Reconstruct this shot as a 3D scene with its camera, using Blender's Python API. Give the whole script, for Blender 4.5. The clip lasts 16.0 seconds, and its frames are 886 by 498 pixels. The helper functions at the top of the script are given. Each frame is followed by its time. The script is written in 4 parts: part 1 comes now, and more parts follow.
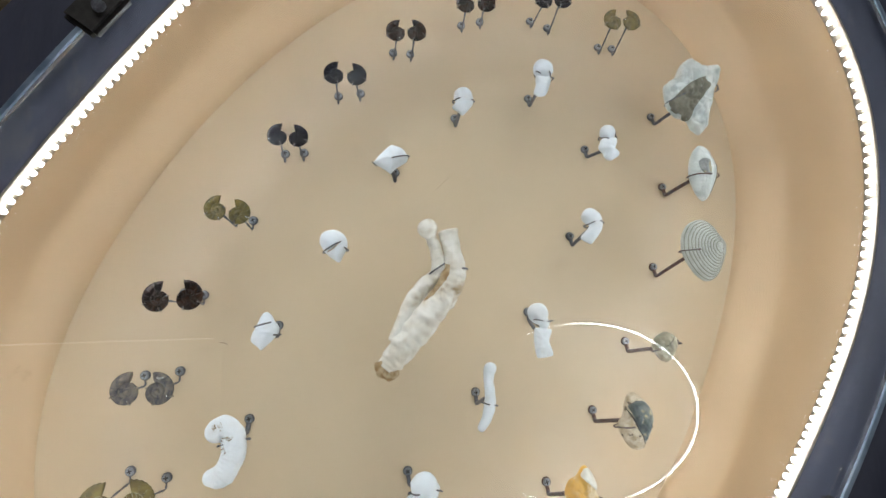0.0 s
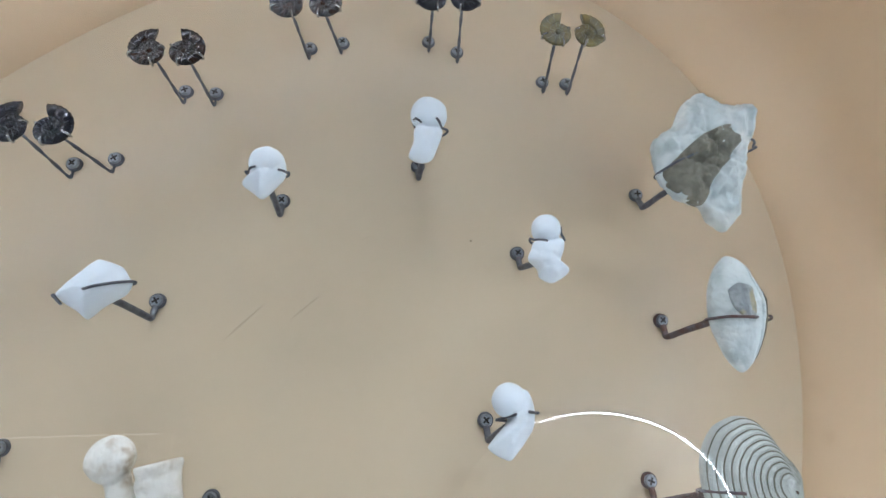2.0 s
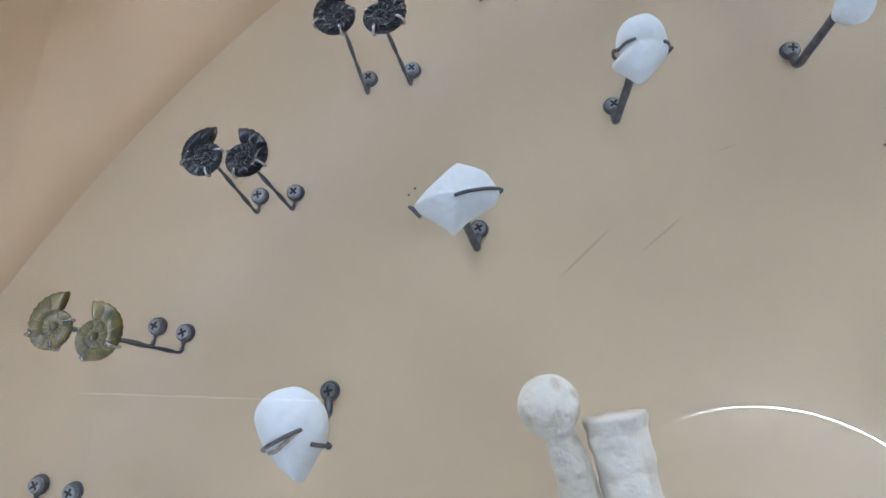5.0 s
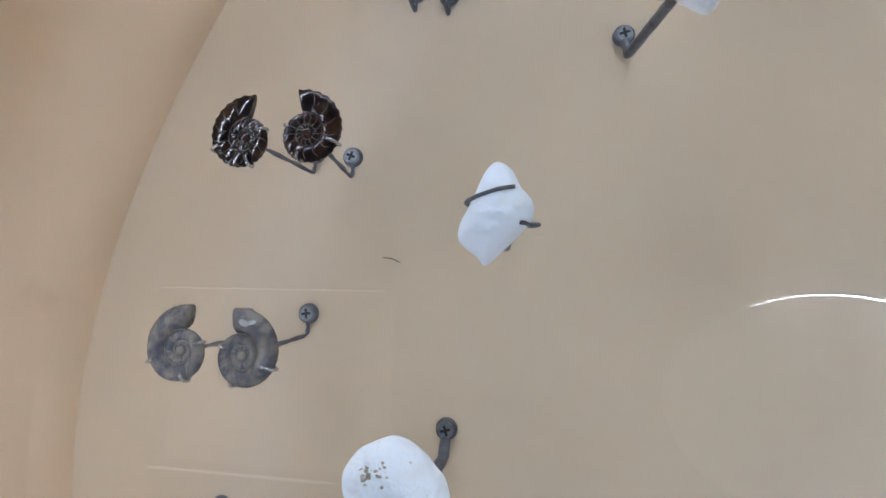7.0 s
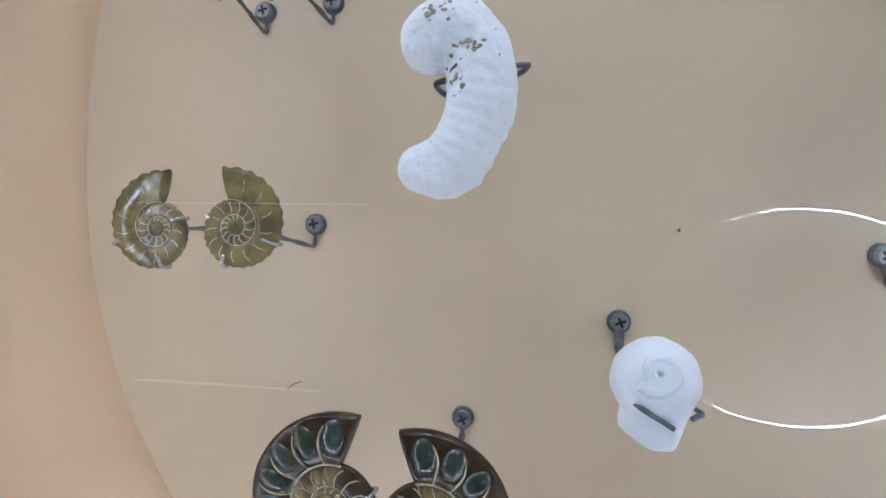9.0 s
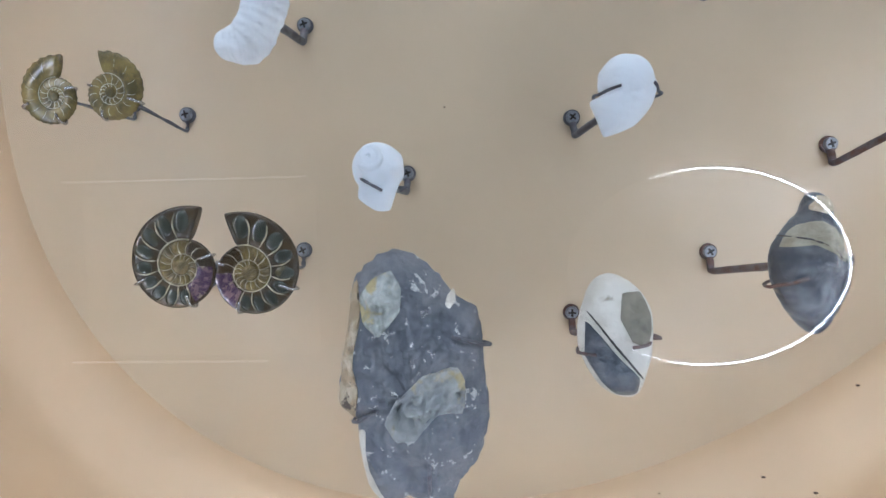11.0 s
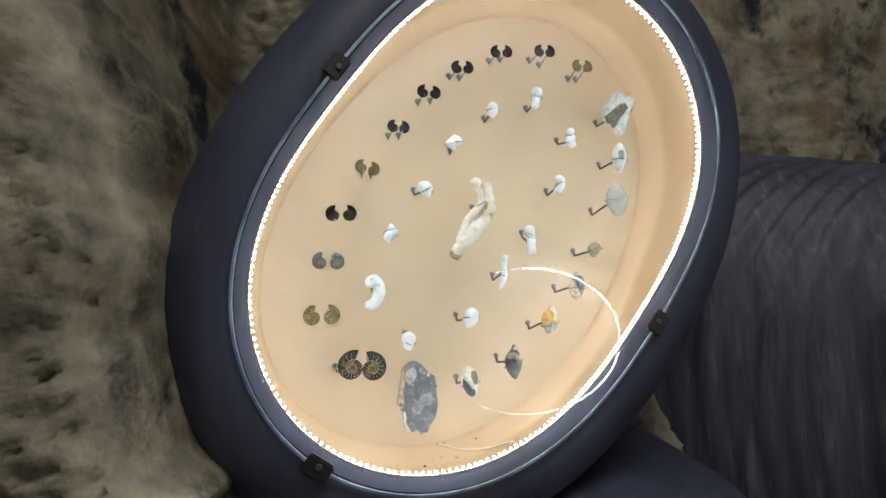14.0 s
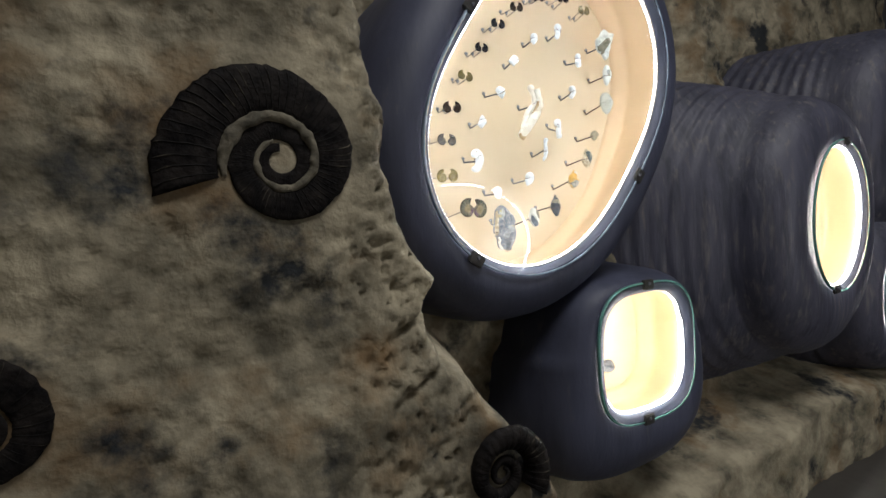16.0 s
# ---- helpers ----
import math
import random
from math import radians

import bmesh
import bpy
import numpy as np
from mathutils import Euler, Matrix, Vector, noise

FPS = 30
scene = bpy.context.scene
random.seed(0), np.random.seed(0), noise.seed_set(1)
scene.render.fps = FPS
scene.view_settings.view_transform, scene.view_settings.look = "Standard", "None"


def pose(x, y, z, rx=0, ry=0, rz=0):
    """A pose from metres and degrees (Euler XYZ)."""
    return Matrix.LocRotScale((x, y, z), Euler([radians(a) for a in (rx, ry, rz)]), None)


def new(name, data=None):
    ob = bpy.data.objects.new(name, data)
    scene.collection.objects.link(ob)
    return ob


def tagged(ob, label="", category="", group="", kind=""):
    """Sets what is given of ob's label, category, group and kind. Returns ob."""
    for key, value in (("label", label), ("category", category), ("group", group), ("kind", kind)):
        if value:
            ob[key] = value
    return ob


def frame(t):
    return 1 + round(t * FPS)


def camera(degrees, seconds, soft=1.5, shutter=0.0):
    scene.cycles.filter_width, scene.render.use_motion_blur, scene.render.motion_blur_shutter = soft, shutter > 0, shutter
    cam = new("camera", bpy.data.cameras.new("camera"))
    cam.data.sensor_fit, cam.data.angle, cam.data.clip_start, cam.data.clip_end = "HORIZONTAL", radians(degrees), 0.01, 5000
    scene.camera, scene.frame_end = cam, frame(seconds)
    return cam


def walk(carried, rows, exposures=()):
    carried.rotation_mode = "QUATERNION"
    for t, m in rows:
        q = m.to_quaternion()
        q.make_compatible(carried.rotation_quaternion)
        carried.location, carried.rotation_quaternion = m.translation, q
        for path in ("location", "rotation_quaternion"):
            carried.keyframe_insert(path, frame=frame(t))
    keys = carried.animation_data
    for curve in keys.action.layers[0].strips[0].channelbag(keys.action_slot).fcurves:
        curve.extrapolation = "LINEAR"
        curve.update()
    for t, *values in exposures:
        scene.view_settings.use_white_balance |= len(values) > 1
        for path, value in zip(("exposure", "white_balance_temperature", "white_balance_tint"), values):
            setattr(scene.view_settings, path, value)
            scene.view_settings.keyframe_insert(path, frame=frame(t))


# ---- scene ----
cam = camera(83.1, 16.0)
ROWS = [
    (0, -0.0754, -0.5708, 1.4293, 99.47, 1.80, -7.27),
    (0.5, -0.0651, -0.5381, 1.4445, 100.31, 1.65, -7.36),
    (1, 0.0003, -0.4949, 1.4805, 101.6, 1.40, -6.99),
    (1.5, 0.0669, -0.4223, 1.5406, 102.02, 1.02, -6.29),
    (2, 0.0968, -0.3348, 1.5546, 106.28, 1.29, -5.32),
    (2.5, 0.0861, -0.3041, 1.6107, 106.80, 0.06, -4.50),
    (3, 0.0678, -0.2923, 1.6198, 106.60, -1.55, -2.79),
    (3.2, 0.0604, -0.2859, 1.6173, 106.36, -1.96, -2.03),
    (5.3, -0.0733, -0.2564, 1.5269, 103.72, -1.35, 7.50),
    (5.5, -0.0979, -0.2548, 1.5187, 103.00, -1.37, 7.49),
    (6, -0.1278, -0.2555, 1.4731, 100.39, -1.11, 9.31),
    (6.5, -0.1537, -0.2472, 1.4415, 97.83, -1.25, 10.25),
    (7, -0.1681, -0.2393, 1.4064, 95.71, -1.12, 10.77),
    (7.5, -0.1765, -0.2324, 1.3708, 93.46, -0.90, 10.72),
    (8, -0.1888, -0.2314, 1.3361, 91.72, -0.90, 9.44),
    (8.5, -0.1940, -0.2312, 1.3116, 90.17, -0.84, 8.98),
    (9, -0.1937, -0.2316, 1.2870, 89.05, -1.10, 8.27),
    (9.5, -0.1978, -0.2346, 1.2620, 87.66, -0.91, 8.02),
    (10, -0.1814, -0.2487, 1.2367, 86.34, -0.29, 7.10),
    (10.2, -0.1717, -0.2584, 1.2202, 85.96, 0.02, 6.40),
    (12.3, -0.0318, -0.5214, 1.2459, 92.12, 2.47, -0.61),
    (12.5, -0.0316, -0.5665, 1.2560, 93.09, 2.50, -0.34),
    (13, -0.0945, -0.6793, 1.3008, 93.97, 1.68, -0.90),
    (13.5, -0.2017, -0.8089, 1.3113, 95.89, 1.11, -5.92),
    (14, -0.3028, -0.9626, 1.3388, 94.32, 0.70, -13.59),
    (14.2, -0.3700, -1.0027, 1.3312, 94.44, 1.63, -16.29),
    (14.5, -0.4746, -1.1023, 1.3072, 93.24, 2.65, -20.14),
    (15, -0.6335, -1.1681, 1.2441, 89.22, 4.02, -28.33),
    (15.5, -0.8093, -1.1281, 1.1839, 86.92, 4.64, -31.98),
    (16, -0.9438, -1.2055, 1.1761, 86.82, 3.66, -28.69),
]
EXPOSURES = [(0, -0.26, 5800, 10), (1, -0.29, 5650, 9), (2.5, -0.37, 5080, 12), (3.2, -0.40, 5000, 11), (6, -0.50, 5150, 15), (10.2, -0.46, 5120, 17), (12.3, -0.44, 5430, 10), (13.5, -0.10, 5950, 10), (14.5, 0.22, 5950, 10), (16, 0.56, 5900, 11)]
walk(cam, [(t, pose(x, y, z, rx, ry, rz)) for t, x, y, z, rx, ry, rz in ROWS], EXPOSURES)

# ---- world and light ----
world = bpy.data.worlds.new("world")
scene.world = world
world.use_nodes = True
world.node_tree.nodes["Background"].inputs[0].default_value = (0.8, 0.85, 1, 1)
world.node_tree.nodes["Background"].inputs[1].default_value = 0.0
LED_POWER = 92.0
SIDE_LED_POWER = 40.0
FILL_POWER = 56.0


def area_lamp(name, m, size, wide, watts, colour):
    data = bpy.data.lights.new(name, "AREA")
    data.shape, data.size, data.size_y, data.energy, data.color = "RECTANGLE", size, wide, watts, colour
    ob = new(name, data)
    ob.matrix_world = m
    return ob


# added unseen overhead fill, stands in for the room's dim ambient light
area_lamp("ambient_fill", Matrix.Translation((0.1, -1.9, 4.15)), 2.8, 0.9, FILL_POWER, (1, 0.93, 0.82))


# ---- materials ----
def material(name, colour, rough=0.5, metal=0.0, second=None, scale=20.0, mix=(0.4, 0.6), bump=0.0, bump_scale=200.0,
             third=None, third_scale=5.0, third_mix=(0.55, 0.65), spec=0.5, fourth=None, fourth_scale=3.0, fourth_mix=(0.5, 0.65), vor=0.0, vor_scale=60.0, detail=6.0, sss=0.0, coat=0.0, stretch=(1, 1, 1)):
    m = bpy.data.materials.new(name)
    m.use_nodes = True
    nt = m.node_tree
    b = nt.nodes["Principled BSDF"]
    b.inputs["Roughness"].default_value = rough
    b.inputs["Metallic"].default_value = metal
    b.inputs["Specular IOR Level"].default_value = spec
    b.inputs["Coat Weight"].default_value = coat
    if sss:
        b.inputs["Subsurface Weight"].default_value = sss
        b.inputs["Subsurface Radius"].default_value = (0.004, 0.003, 0.002)
    co = nt.nodes.new("ShaderNodeTexCoord")
    mp = nt.nodes.new("ShaderNodeMapping")
    mp.inputs["Scale"].default_value = stretch
    nt.links.new(co.outputs["Object"], mp.inputs["Vector"])
    vec = mp.outputs["Vector"]

    def noisy(sc, lo, hi, a, c, det=6.0):
        n = nt.nodes.new("ShaderNodeTexNoise")
        n.inputs["Scale"].default_value, n.inputs["Detail"].default_value = sc, det
        n.inputs["Roughness"].default_value = 0.62
        nt.links.new(vec, n.inputs["Vector"])
        r = nt.nodes.new("ShaderNodeMapRange")
        r.inputs["From Min"].default_value, r.inputs["From Max"].default_value = lo, hi
        nt.links.new(n.outputs["Fac"], r.inputs["Value"])
        x = nt.nodes.new("ShaderNodeMix")
        x.data_type = "RGBA"
        nt.links.new(r.outputs["Result"], x.inputs["Factor"])
        for sock, v in ((x.inputs["A"], a), (x.inputs["B"], c)):
            if hasattr(v, "is_output"):
                nt.links.new(v, sock)
            else:
                sock.default_value = (*v, 1)
        return x.outputs["Result"]

    second = second or tuple(0.88 * k for k in colour)
    col = noisy(scale, mix[0], mix[1], colour, second, detail)
    if third:
        col = noisy(third_scale, third_mix[0], third_mix[1], col, third)
    if fourth:
        col = noisy(fourth_scale, fourth_mix[0], fourth_mix[1], col, fourth)
    nt.links.new(col, b.inputs["Base Color"])
    if bump:
        n = nt.nodes.new("ShaderNodeTexNoise")
        n.inputs["Scale"].default_value, n.inputs["Detail"].default_value = bump_scale, 8
        nt.links.new(vec, n.inputs["Vector"])
        h = n.outputs["Fac"]
        if vor:
            v = nt.nodes.new("ShaderNodeTexVoronoi")
            v.inputs["Scale"].default_value = vor_scale
            nt.links.new(vec, v.inputs["Vector"])
            r = nt.nodes.new("ShaderNodeMapRange")
            r.inputs["From Max"].default_value = 0.35
            nt.links.new(v.outputs["Distance"], r.inputs["Value"])
            s = nt.nodes.new("ShaderNodeMath")
            s.operation = "MULTIPLY_ADD"
            s.inputs[1].default_value = vor
            nt.links.new(r.outputs["Result"], s.inputs[0])
            nt.links.new(h, s.inputs[2])
            h = s.outputs[0]
        bp = nt.nodes.new("ShaderNodeBump")
        bp.inputs["Strength"].default_value, bp.inputs["Distance"].default_value = min(bump, 1.0), 0.6 / bump_scale
        nt.links.new(h, bp.inputs["Height"])
        nt.links.new(bp.outputs["Normal"], b.inputs["Normal"])
    return m


def glow(name, colour, strength, base=0.8):
    m = bpy.data.materials.new(name)
    m.use_nodes = True
    b = m.node_tree.nodes["Principled BSDF"]
    b.inputs["Base Color"].default_value = (base, base, base, 1)
    b.inputs["Emission Color"].default_value = (*colour, 1)
    b.inputs["Emission Strength"].default_value = strength
    return m


def glass(name, tint=(0.97, 1, 0.985)):
    m = bpy.data.materials.new(name)
    m.use_nodes = True
    b = m.node_tree.nodes["Principled BSDF"]
    b.inputs["Base Color"].default_value = (*tint, 1)
    b.inputs["Roughness"].default_value = 0.0
    b.inputs["IOR"].default_value = 1.45
    b.inputs["Transmission Weight"].default_value = 1.0
    return m


PANEL = material("painted_panel", (0.605, 0.497, 0.348), 0.30, second=(0.545, 0.455, 0.322), scale=6, mix=(0.35, 0.65), bump=0.05, bump_scale=300,
                 third=(0.50, 0.405, 0.28), third_scale=11, third_mix=(0.62, 0.75))
LINER = material("painted_liner", (0.59, 0.445, 0.285), 0.5, second=(0.55, 0.408, 0.255), scale=5, mix=(0.35, 0.65), bump=0.06, bump_scale=160,
                 third=(0.44, 0.32, 0.20), third_scale=22, third_mix=(0.66, 0.76))
SHROUD = material("dark_plastic", (0.062, 0.069, 0.115), 0.55, second=(0.040, 0.045, 0.076), scale=7, bump=0.12, bump_scale=60,
                  third=(0.09, 0.092, 0.115), third_scale=30, third_mix=(0.6, 0.75), stretch=(1, 1, 0.25))
TRUNK = material("streaked_dark_plastic", (0.070, 0.071, 0.105), 0.55, second=(0.042, 0.044, 0.070), scale=9, bump=0.3, bump_scale=50,
                 third=(0.125, 0.118, 0.125), third_scale=38, third_mix=(0.54, 0.70), fourth=(0.032, 0.034, 0.055), fourth_scale=22, fourth_mix=(0.52, 0.66), stretch=(1, 1, 0.14))
ROCK = material("cave_rock", (0.40, 0.355, 0.255), 0.92, second=(0.105, 0.095, 0.070), scale=6.5, mix=(0.36, 0.64), bump=0.4, bump_scale=70,
                third=(0.185, 0.120, 0.060), third_scale=4.6, third_mix=(0.52, 0.72), fourth=(0.030, 0.033, 0.036), fourth_scale=5.2, fourth_mix=(0.55, 0.66), vor=0.3, vor_scale=60, spec=0.15, detail=14.0)
FOSSIL_DARK = material("dark_fossil", (0.006, 0.0055, 0.006), 0.6, second=(0.018, 0.0155, 0.0145), scale=30, bump=0.5, bump_scale=70, spec=0.06)
FOSSIL_RIB = material("fossil_rib", (0.010, 0.0095, 0.009), 0.7, second=(0.16, 0.14, 0.10), scale=14, mix=(0.56, 0.72), bump=0.4, bump_scale=120, spec=0.12)
PITS = material("bore_holes", (0.42, 0.38, 0.30), 0.9, second=(0.22, 0.19, 0.14), scale=500)
SEAM = material("seam_rock", (0.20, 0.18, 0.135), 0.92, second=(0.08, 0.074, 0.058), scale=22, mix=(0.38, 0.62), bump=0.6, bump_scale=80, spec=0.15)
STEEL = material("grey_wire", (0.16, 0.17, 0.19), 0.5, 0.6, second=(0.1, 0.1, 0.12), scale=300, bump=0.3, bump_scale=900)
RUST = material("rusty_rod", (0.11, 0.055, 0.04), 0.7, 0.2, second=(0.13, 0.12, 0.13), scale=160, bump=0.4, bump_scale=900)
SCREW = material("zinc_screw", (0.35, 0.38, 0.43), 0.35, 0.9, second=(0.25, 0.27, 0.3), scale=400)
SLOT = material("screw_recess", (0.02, 0.02, 0.022), 0.7)
SILVER = material("silver_prong", (0.62, 0.64, 0.66), 0.25, 0.9, second=(0.45, 0.46, 0.48), scale=500)
WHITE = material("white_shell", (0.77, 0.84, 0.92), 0.5, second=(0.70, 0.76, 0.83), scale=90, bump=0.4, bump_scale=420, third=(0.66, 0.65, 0.62), third_scale=75, third_mix=(0.60, 0.72))
WHITE_PITTED = material("pitted_white_shell", (0.79, 0.85, 0.91), 0.7, second=(0.72, 0.76, 0.80), scale=90, bump=0.8, bump_scale=260, third=(0.34, 0.32, 0.28), third_scale=420, third_mix=(0.64, 0.70), fourth=(0.79, 0.85, 0.91), fourth_scale=60, fourth_mix=(0.44, 0.5))
CREAM = material("cream_shell", (0.85, 0.84, 0.80), 0.65, second=(0.68, 0.65, 0.57), scale=60, bump=0.7, bump_scale=300, third=(0.40, 0.30, 0.17), third_scale=38, third_mix=(0.57, 0.70))
GLASS = glass("clear_glass")
# pale edge colours imitate strip light carried to the rim of the glass
GLASS_EDGE = material("pale_glow_glass_edge", (0.36, 0.46, 0.58), 0.3, second=(0.14, 0.20, 0.28), scale=14, mix=(0.42, 0.6))
GREEN_EDGE = material("green_glow_glass_edge", (0.18, 0.42, 0.36), 0.3, second=(0.10, 0.26, 0.23), scale=14, mix=(0.42, 0.6))
BLACK = material("black_clip", (0.012, 0.011, 0.010), 0.55, second=(0.03, 0.027, 0.024), scale=150)
LED = glow("led_light", (1, 0.97, 0.93), LED_POWER)
SIDE_LED = glow("side_led_light", (1, 0.93, 0.80), SIDE_LED_POWER)
STRIP = material("led_tape", (0.30, 0.25, 0.19), 0.6)
CABLE = material("cream_cable", (0.72, 0.6, 0.42), 0.5)
DIRT = material("dirt_crumb", (0.09, 0.06, 0.04), 0.9)
ROOM = material("dark_paint", (0.05, 0.05, 0.055), 0.8, bump=0.1, bump_scale=80)
FLOOR = material("dark_floor", (0.06, 0.055, 0.05), 0.6, bump=0.1, bump_scale=80)


# ---- mesh helpers ----
def mesh_object(name, verts, faces, mat, parent=None, label="", smooth=True):
    me = bpy.data.meshes.new(name)
    me.from_pydata([tuple(v) for v in verts], [], [tuple(f) for f in faces])
    me.materials.append(mat)
    if smooth:
        me.polygons.foreach_set("use_smooth", [True] * len(me.polygons))
    ob = new(name, me)
    if parent:
        ob.parent = parent
    if label:
        ob["label"] = label
    return ob


def part(name, bm, mat, parent=None, label="", smooth=False):
    me = bpy.data.meshes.new(name)
    bm.to_mesh(me)
    bm.free()
    me.materials.append(mat)
    if smooth:
        me.polygons.foreach_set("use_smooth", [True] * len(me.polygons))
    ob = new(name, me)
    if parent:
        ob.parent = parent
    if label:
        ob["label"] = label
    return ob


def holder(name, place, label, category, group=""):
    ob = tagged(new(name), label, category, group)
    ob.empty_display_size = 0.01
    ob.location = place
    return ob


def loft(rings, closed=True, caps=True):
    """Vertices and faces of a skin over rings of equally many points."""
    n = len(rings[0])
    verts = [p for r in rings for p in r]
    faces = []
    for i in range(len(rings) - 1):
        for j in range(n if closed else n - 1):
            k = (j + 1) % n
            faces.append((i * n + j, i * n + k, (i + 1) * n + k, (i + 1) * n + j))
    if caps and closed:
        faces.append(tuple(range(n - 1, -1, -1)))
        faces.append(tuple((len(rings) - 1) * n + j for j in range(n)))
    return verts, faces


def smooth_path(points, steps):
    """Catmull-Rom through points (any dimension)."""
    p = [np.array(q, float) for q in points]
    p = [2 * p[0] - p[1]] + p + [2 * p[-1] - p[-2]]
    out = []
    for i in range(1, len(p) - 2):
        for s in range(steps):
            t = s / steps
            out.append(0.5 * (2 * p[i] + (p[i + 1] - p[i - 1]) * t + (2 * p[i - 1] - 5 * p[i] + 4 * p[i + 1] - p[i + 2]) * t * t
                              + (3 * p[i] - p[i - 1] - 3 * p[i + 1] + p[i + 2]) * t ** 3))
    out.append(p[-2])
    return out


def tube(path, radius, segs=8, flat=1.0, rough=0.0, rough_scale=150.0, twist=0.0, lumps=2):
    """A tube along a path of points; radius: a number or one a point; twist: strands wound round each other."""
    path = [Vector(q[:3]) for q in path]
    n = len(path)
    rad = [radius] * n if isinstance(radius, (int, float)) else list(radius)
    rings, side = [], None
    for i, c in enumerate(path):
        d = (path[min(i + 1, n - 1)] - path[max(i - 1, 0)]).normalized()
        if side is None:
            side = d.orthogonal().normalized() if abs(d.y) > 0.9 else d.cross(Vector((0, 1, 0))).normalized()
        side = (side - d * side.dot(d)).normalized()
        up = d.cross(side)
        ring = []
        for j in range(segs):
            a = 2 * math.pi * j / segs
            r = rad[i]
            if twist:
                r *= 1 + 0.28 * math.cos(lumps * a + twist * i)
            v = side * (math.cos(a) * r) + up * (math.sin(a) * r * flat)
            if rough:
                v *= 1 + rough * noise.noise((c + v) * rough_scale)
            ring.append(c + v)
        rings.append(ring)
    return loft(rings)


def join_meshes(pieces):
    verts, faces = [], []
    for v, f in pieces:
        k = len(verts)
        verts += list(v)
        faces += [tuple(i + k for i in q) for q in f]
    return verts, faces


def ball_mesh(c, r, segs=20, rings=12, squash=(1, 1, 1), rough=0.0, rough_scale=150.0):
    c = Vector(c)
    out = []
    for i in range(rings + 1):
        ph = math.pi * (i + 0.02) / (rings + 0.04)
        ring = []
        for j in range(segs):
            a = 2 * math.pi * j / segs
            v = Vector((math.sin(ph) * math.cos(a) * squash[0], math.sin(ph) * math.sin(a) * squash[1], math.cos(ph) * squash[2])) * r
            if rough:
                v *= 1 + rough * noise.noise((c + v) * rough_scale)
            ring.append(c + v)
        out.append(ring)
    return loft(out)


def box_bm(sx, sy, sz, bevel=0.0, centre=(0, 0, 0)):
    bm = bmesh.new()
    bmesh.ops.create_cube(bm, size=1)
    bmesh.ops.scale(bm, vec=(sx, sy, sz), verts=bm.verts)
    if bevel:
        bmesh.ops.bevel(bm, geom=bm.edges[:], offset=bevel, segments=2, affect="EDGES")
    bmesh.ops.translate(bm, vec=centre, verts=bm.verts)
    return bm


# ---- outlines of the openings ----
CX, CZ = -0.01, 1.47
PANEL_EDGE = (0.3938, -0.0019, 0.0006, -0.0222, 0.0702, -0.0044, -0.0022, -0.0073, -0.0024)
LED_EDGE = (0.3905, 0.0010, 0.0073, -0.0203, 0.0748, -0.0003, -0.0015, -0.0026, -0.0005)


def wave(c, a):
    return c[0] + sum(c[2 * k - 1] * math.cos(k * a) + c[2 * k] * math.sin(k * a) for k in range(1, 5))


def egg(c, cx=CX, cz=CZ, k=1.0):
    return lambda a, grow=0.0: (cx + (k * wave(c, a) + grow) * math.cos(a), cz + (k * wave(c, a) + grow) * math.sin(a))


def rounded(cx, cz, hw, hh, power):
    """A rounded rectangle or oval of half width hw and half height hh."""
    def at(a, grow=0.0):
        c, s = math.cos(a), math.sin(a)
        r = (abs(c / (hw + grow)) ** power + abs(s / (hh + grow)) ** power) ** (-1 / power)
        return cx + r * c, cz + r * s
    return at


def tilted(cx, cz, hw, hh, lean):
    """An oval that leans to the right by lean radians."""
    def at(a, grow=0.0):
        b = a + lean
        r = 1 / math.hypot(math.cos(b) / (hw + grow), math.sin(b) / (hh + grow))
        return cx + r * math.cos(a), cz + r * math.sin(a)
    return at


def ring_at(shape, grow, y, n=160, shift=(0, 0)):
    out = []
    for j in range(n):
        x, z = shape(2 * math.pi * j / n, grow)
        out.append((x + shift[0], y, z + shift[1]))
    return out


main_panel, main_led = egg(PANEL_EDGE), egg(LED_EDGE)


# ---- rock wall ----
EDGE_Z = (0.0, 0.30, 0.56, 0.78, 0.90, 0.945, 1.00, 1.035, 1.06, 1.12, 1.30, 1.49, 1.7, 2.2, 4.3)
EDGE_X = (0.02, -0.10, -0.22, -0.36, -0.45, -0.475, -0.49, -0.47, -0.45, -0.50, -0.54, -0.562, -0.60, -0.62, -0.55)


def step(x, a, b):
    t = min(max((x - a) / (b - a), 0.0), 1.0)
    return t * t * (3 - 2 * t)


BEDS = ((-0.79, 1.31, 0.14, -0.335), (-1.165, 0.945, 0.09, -0.345), (-0.41, 0.70, 0.06, -0.375))


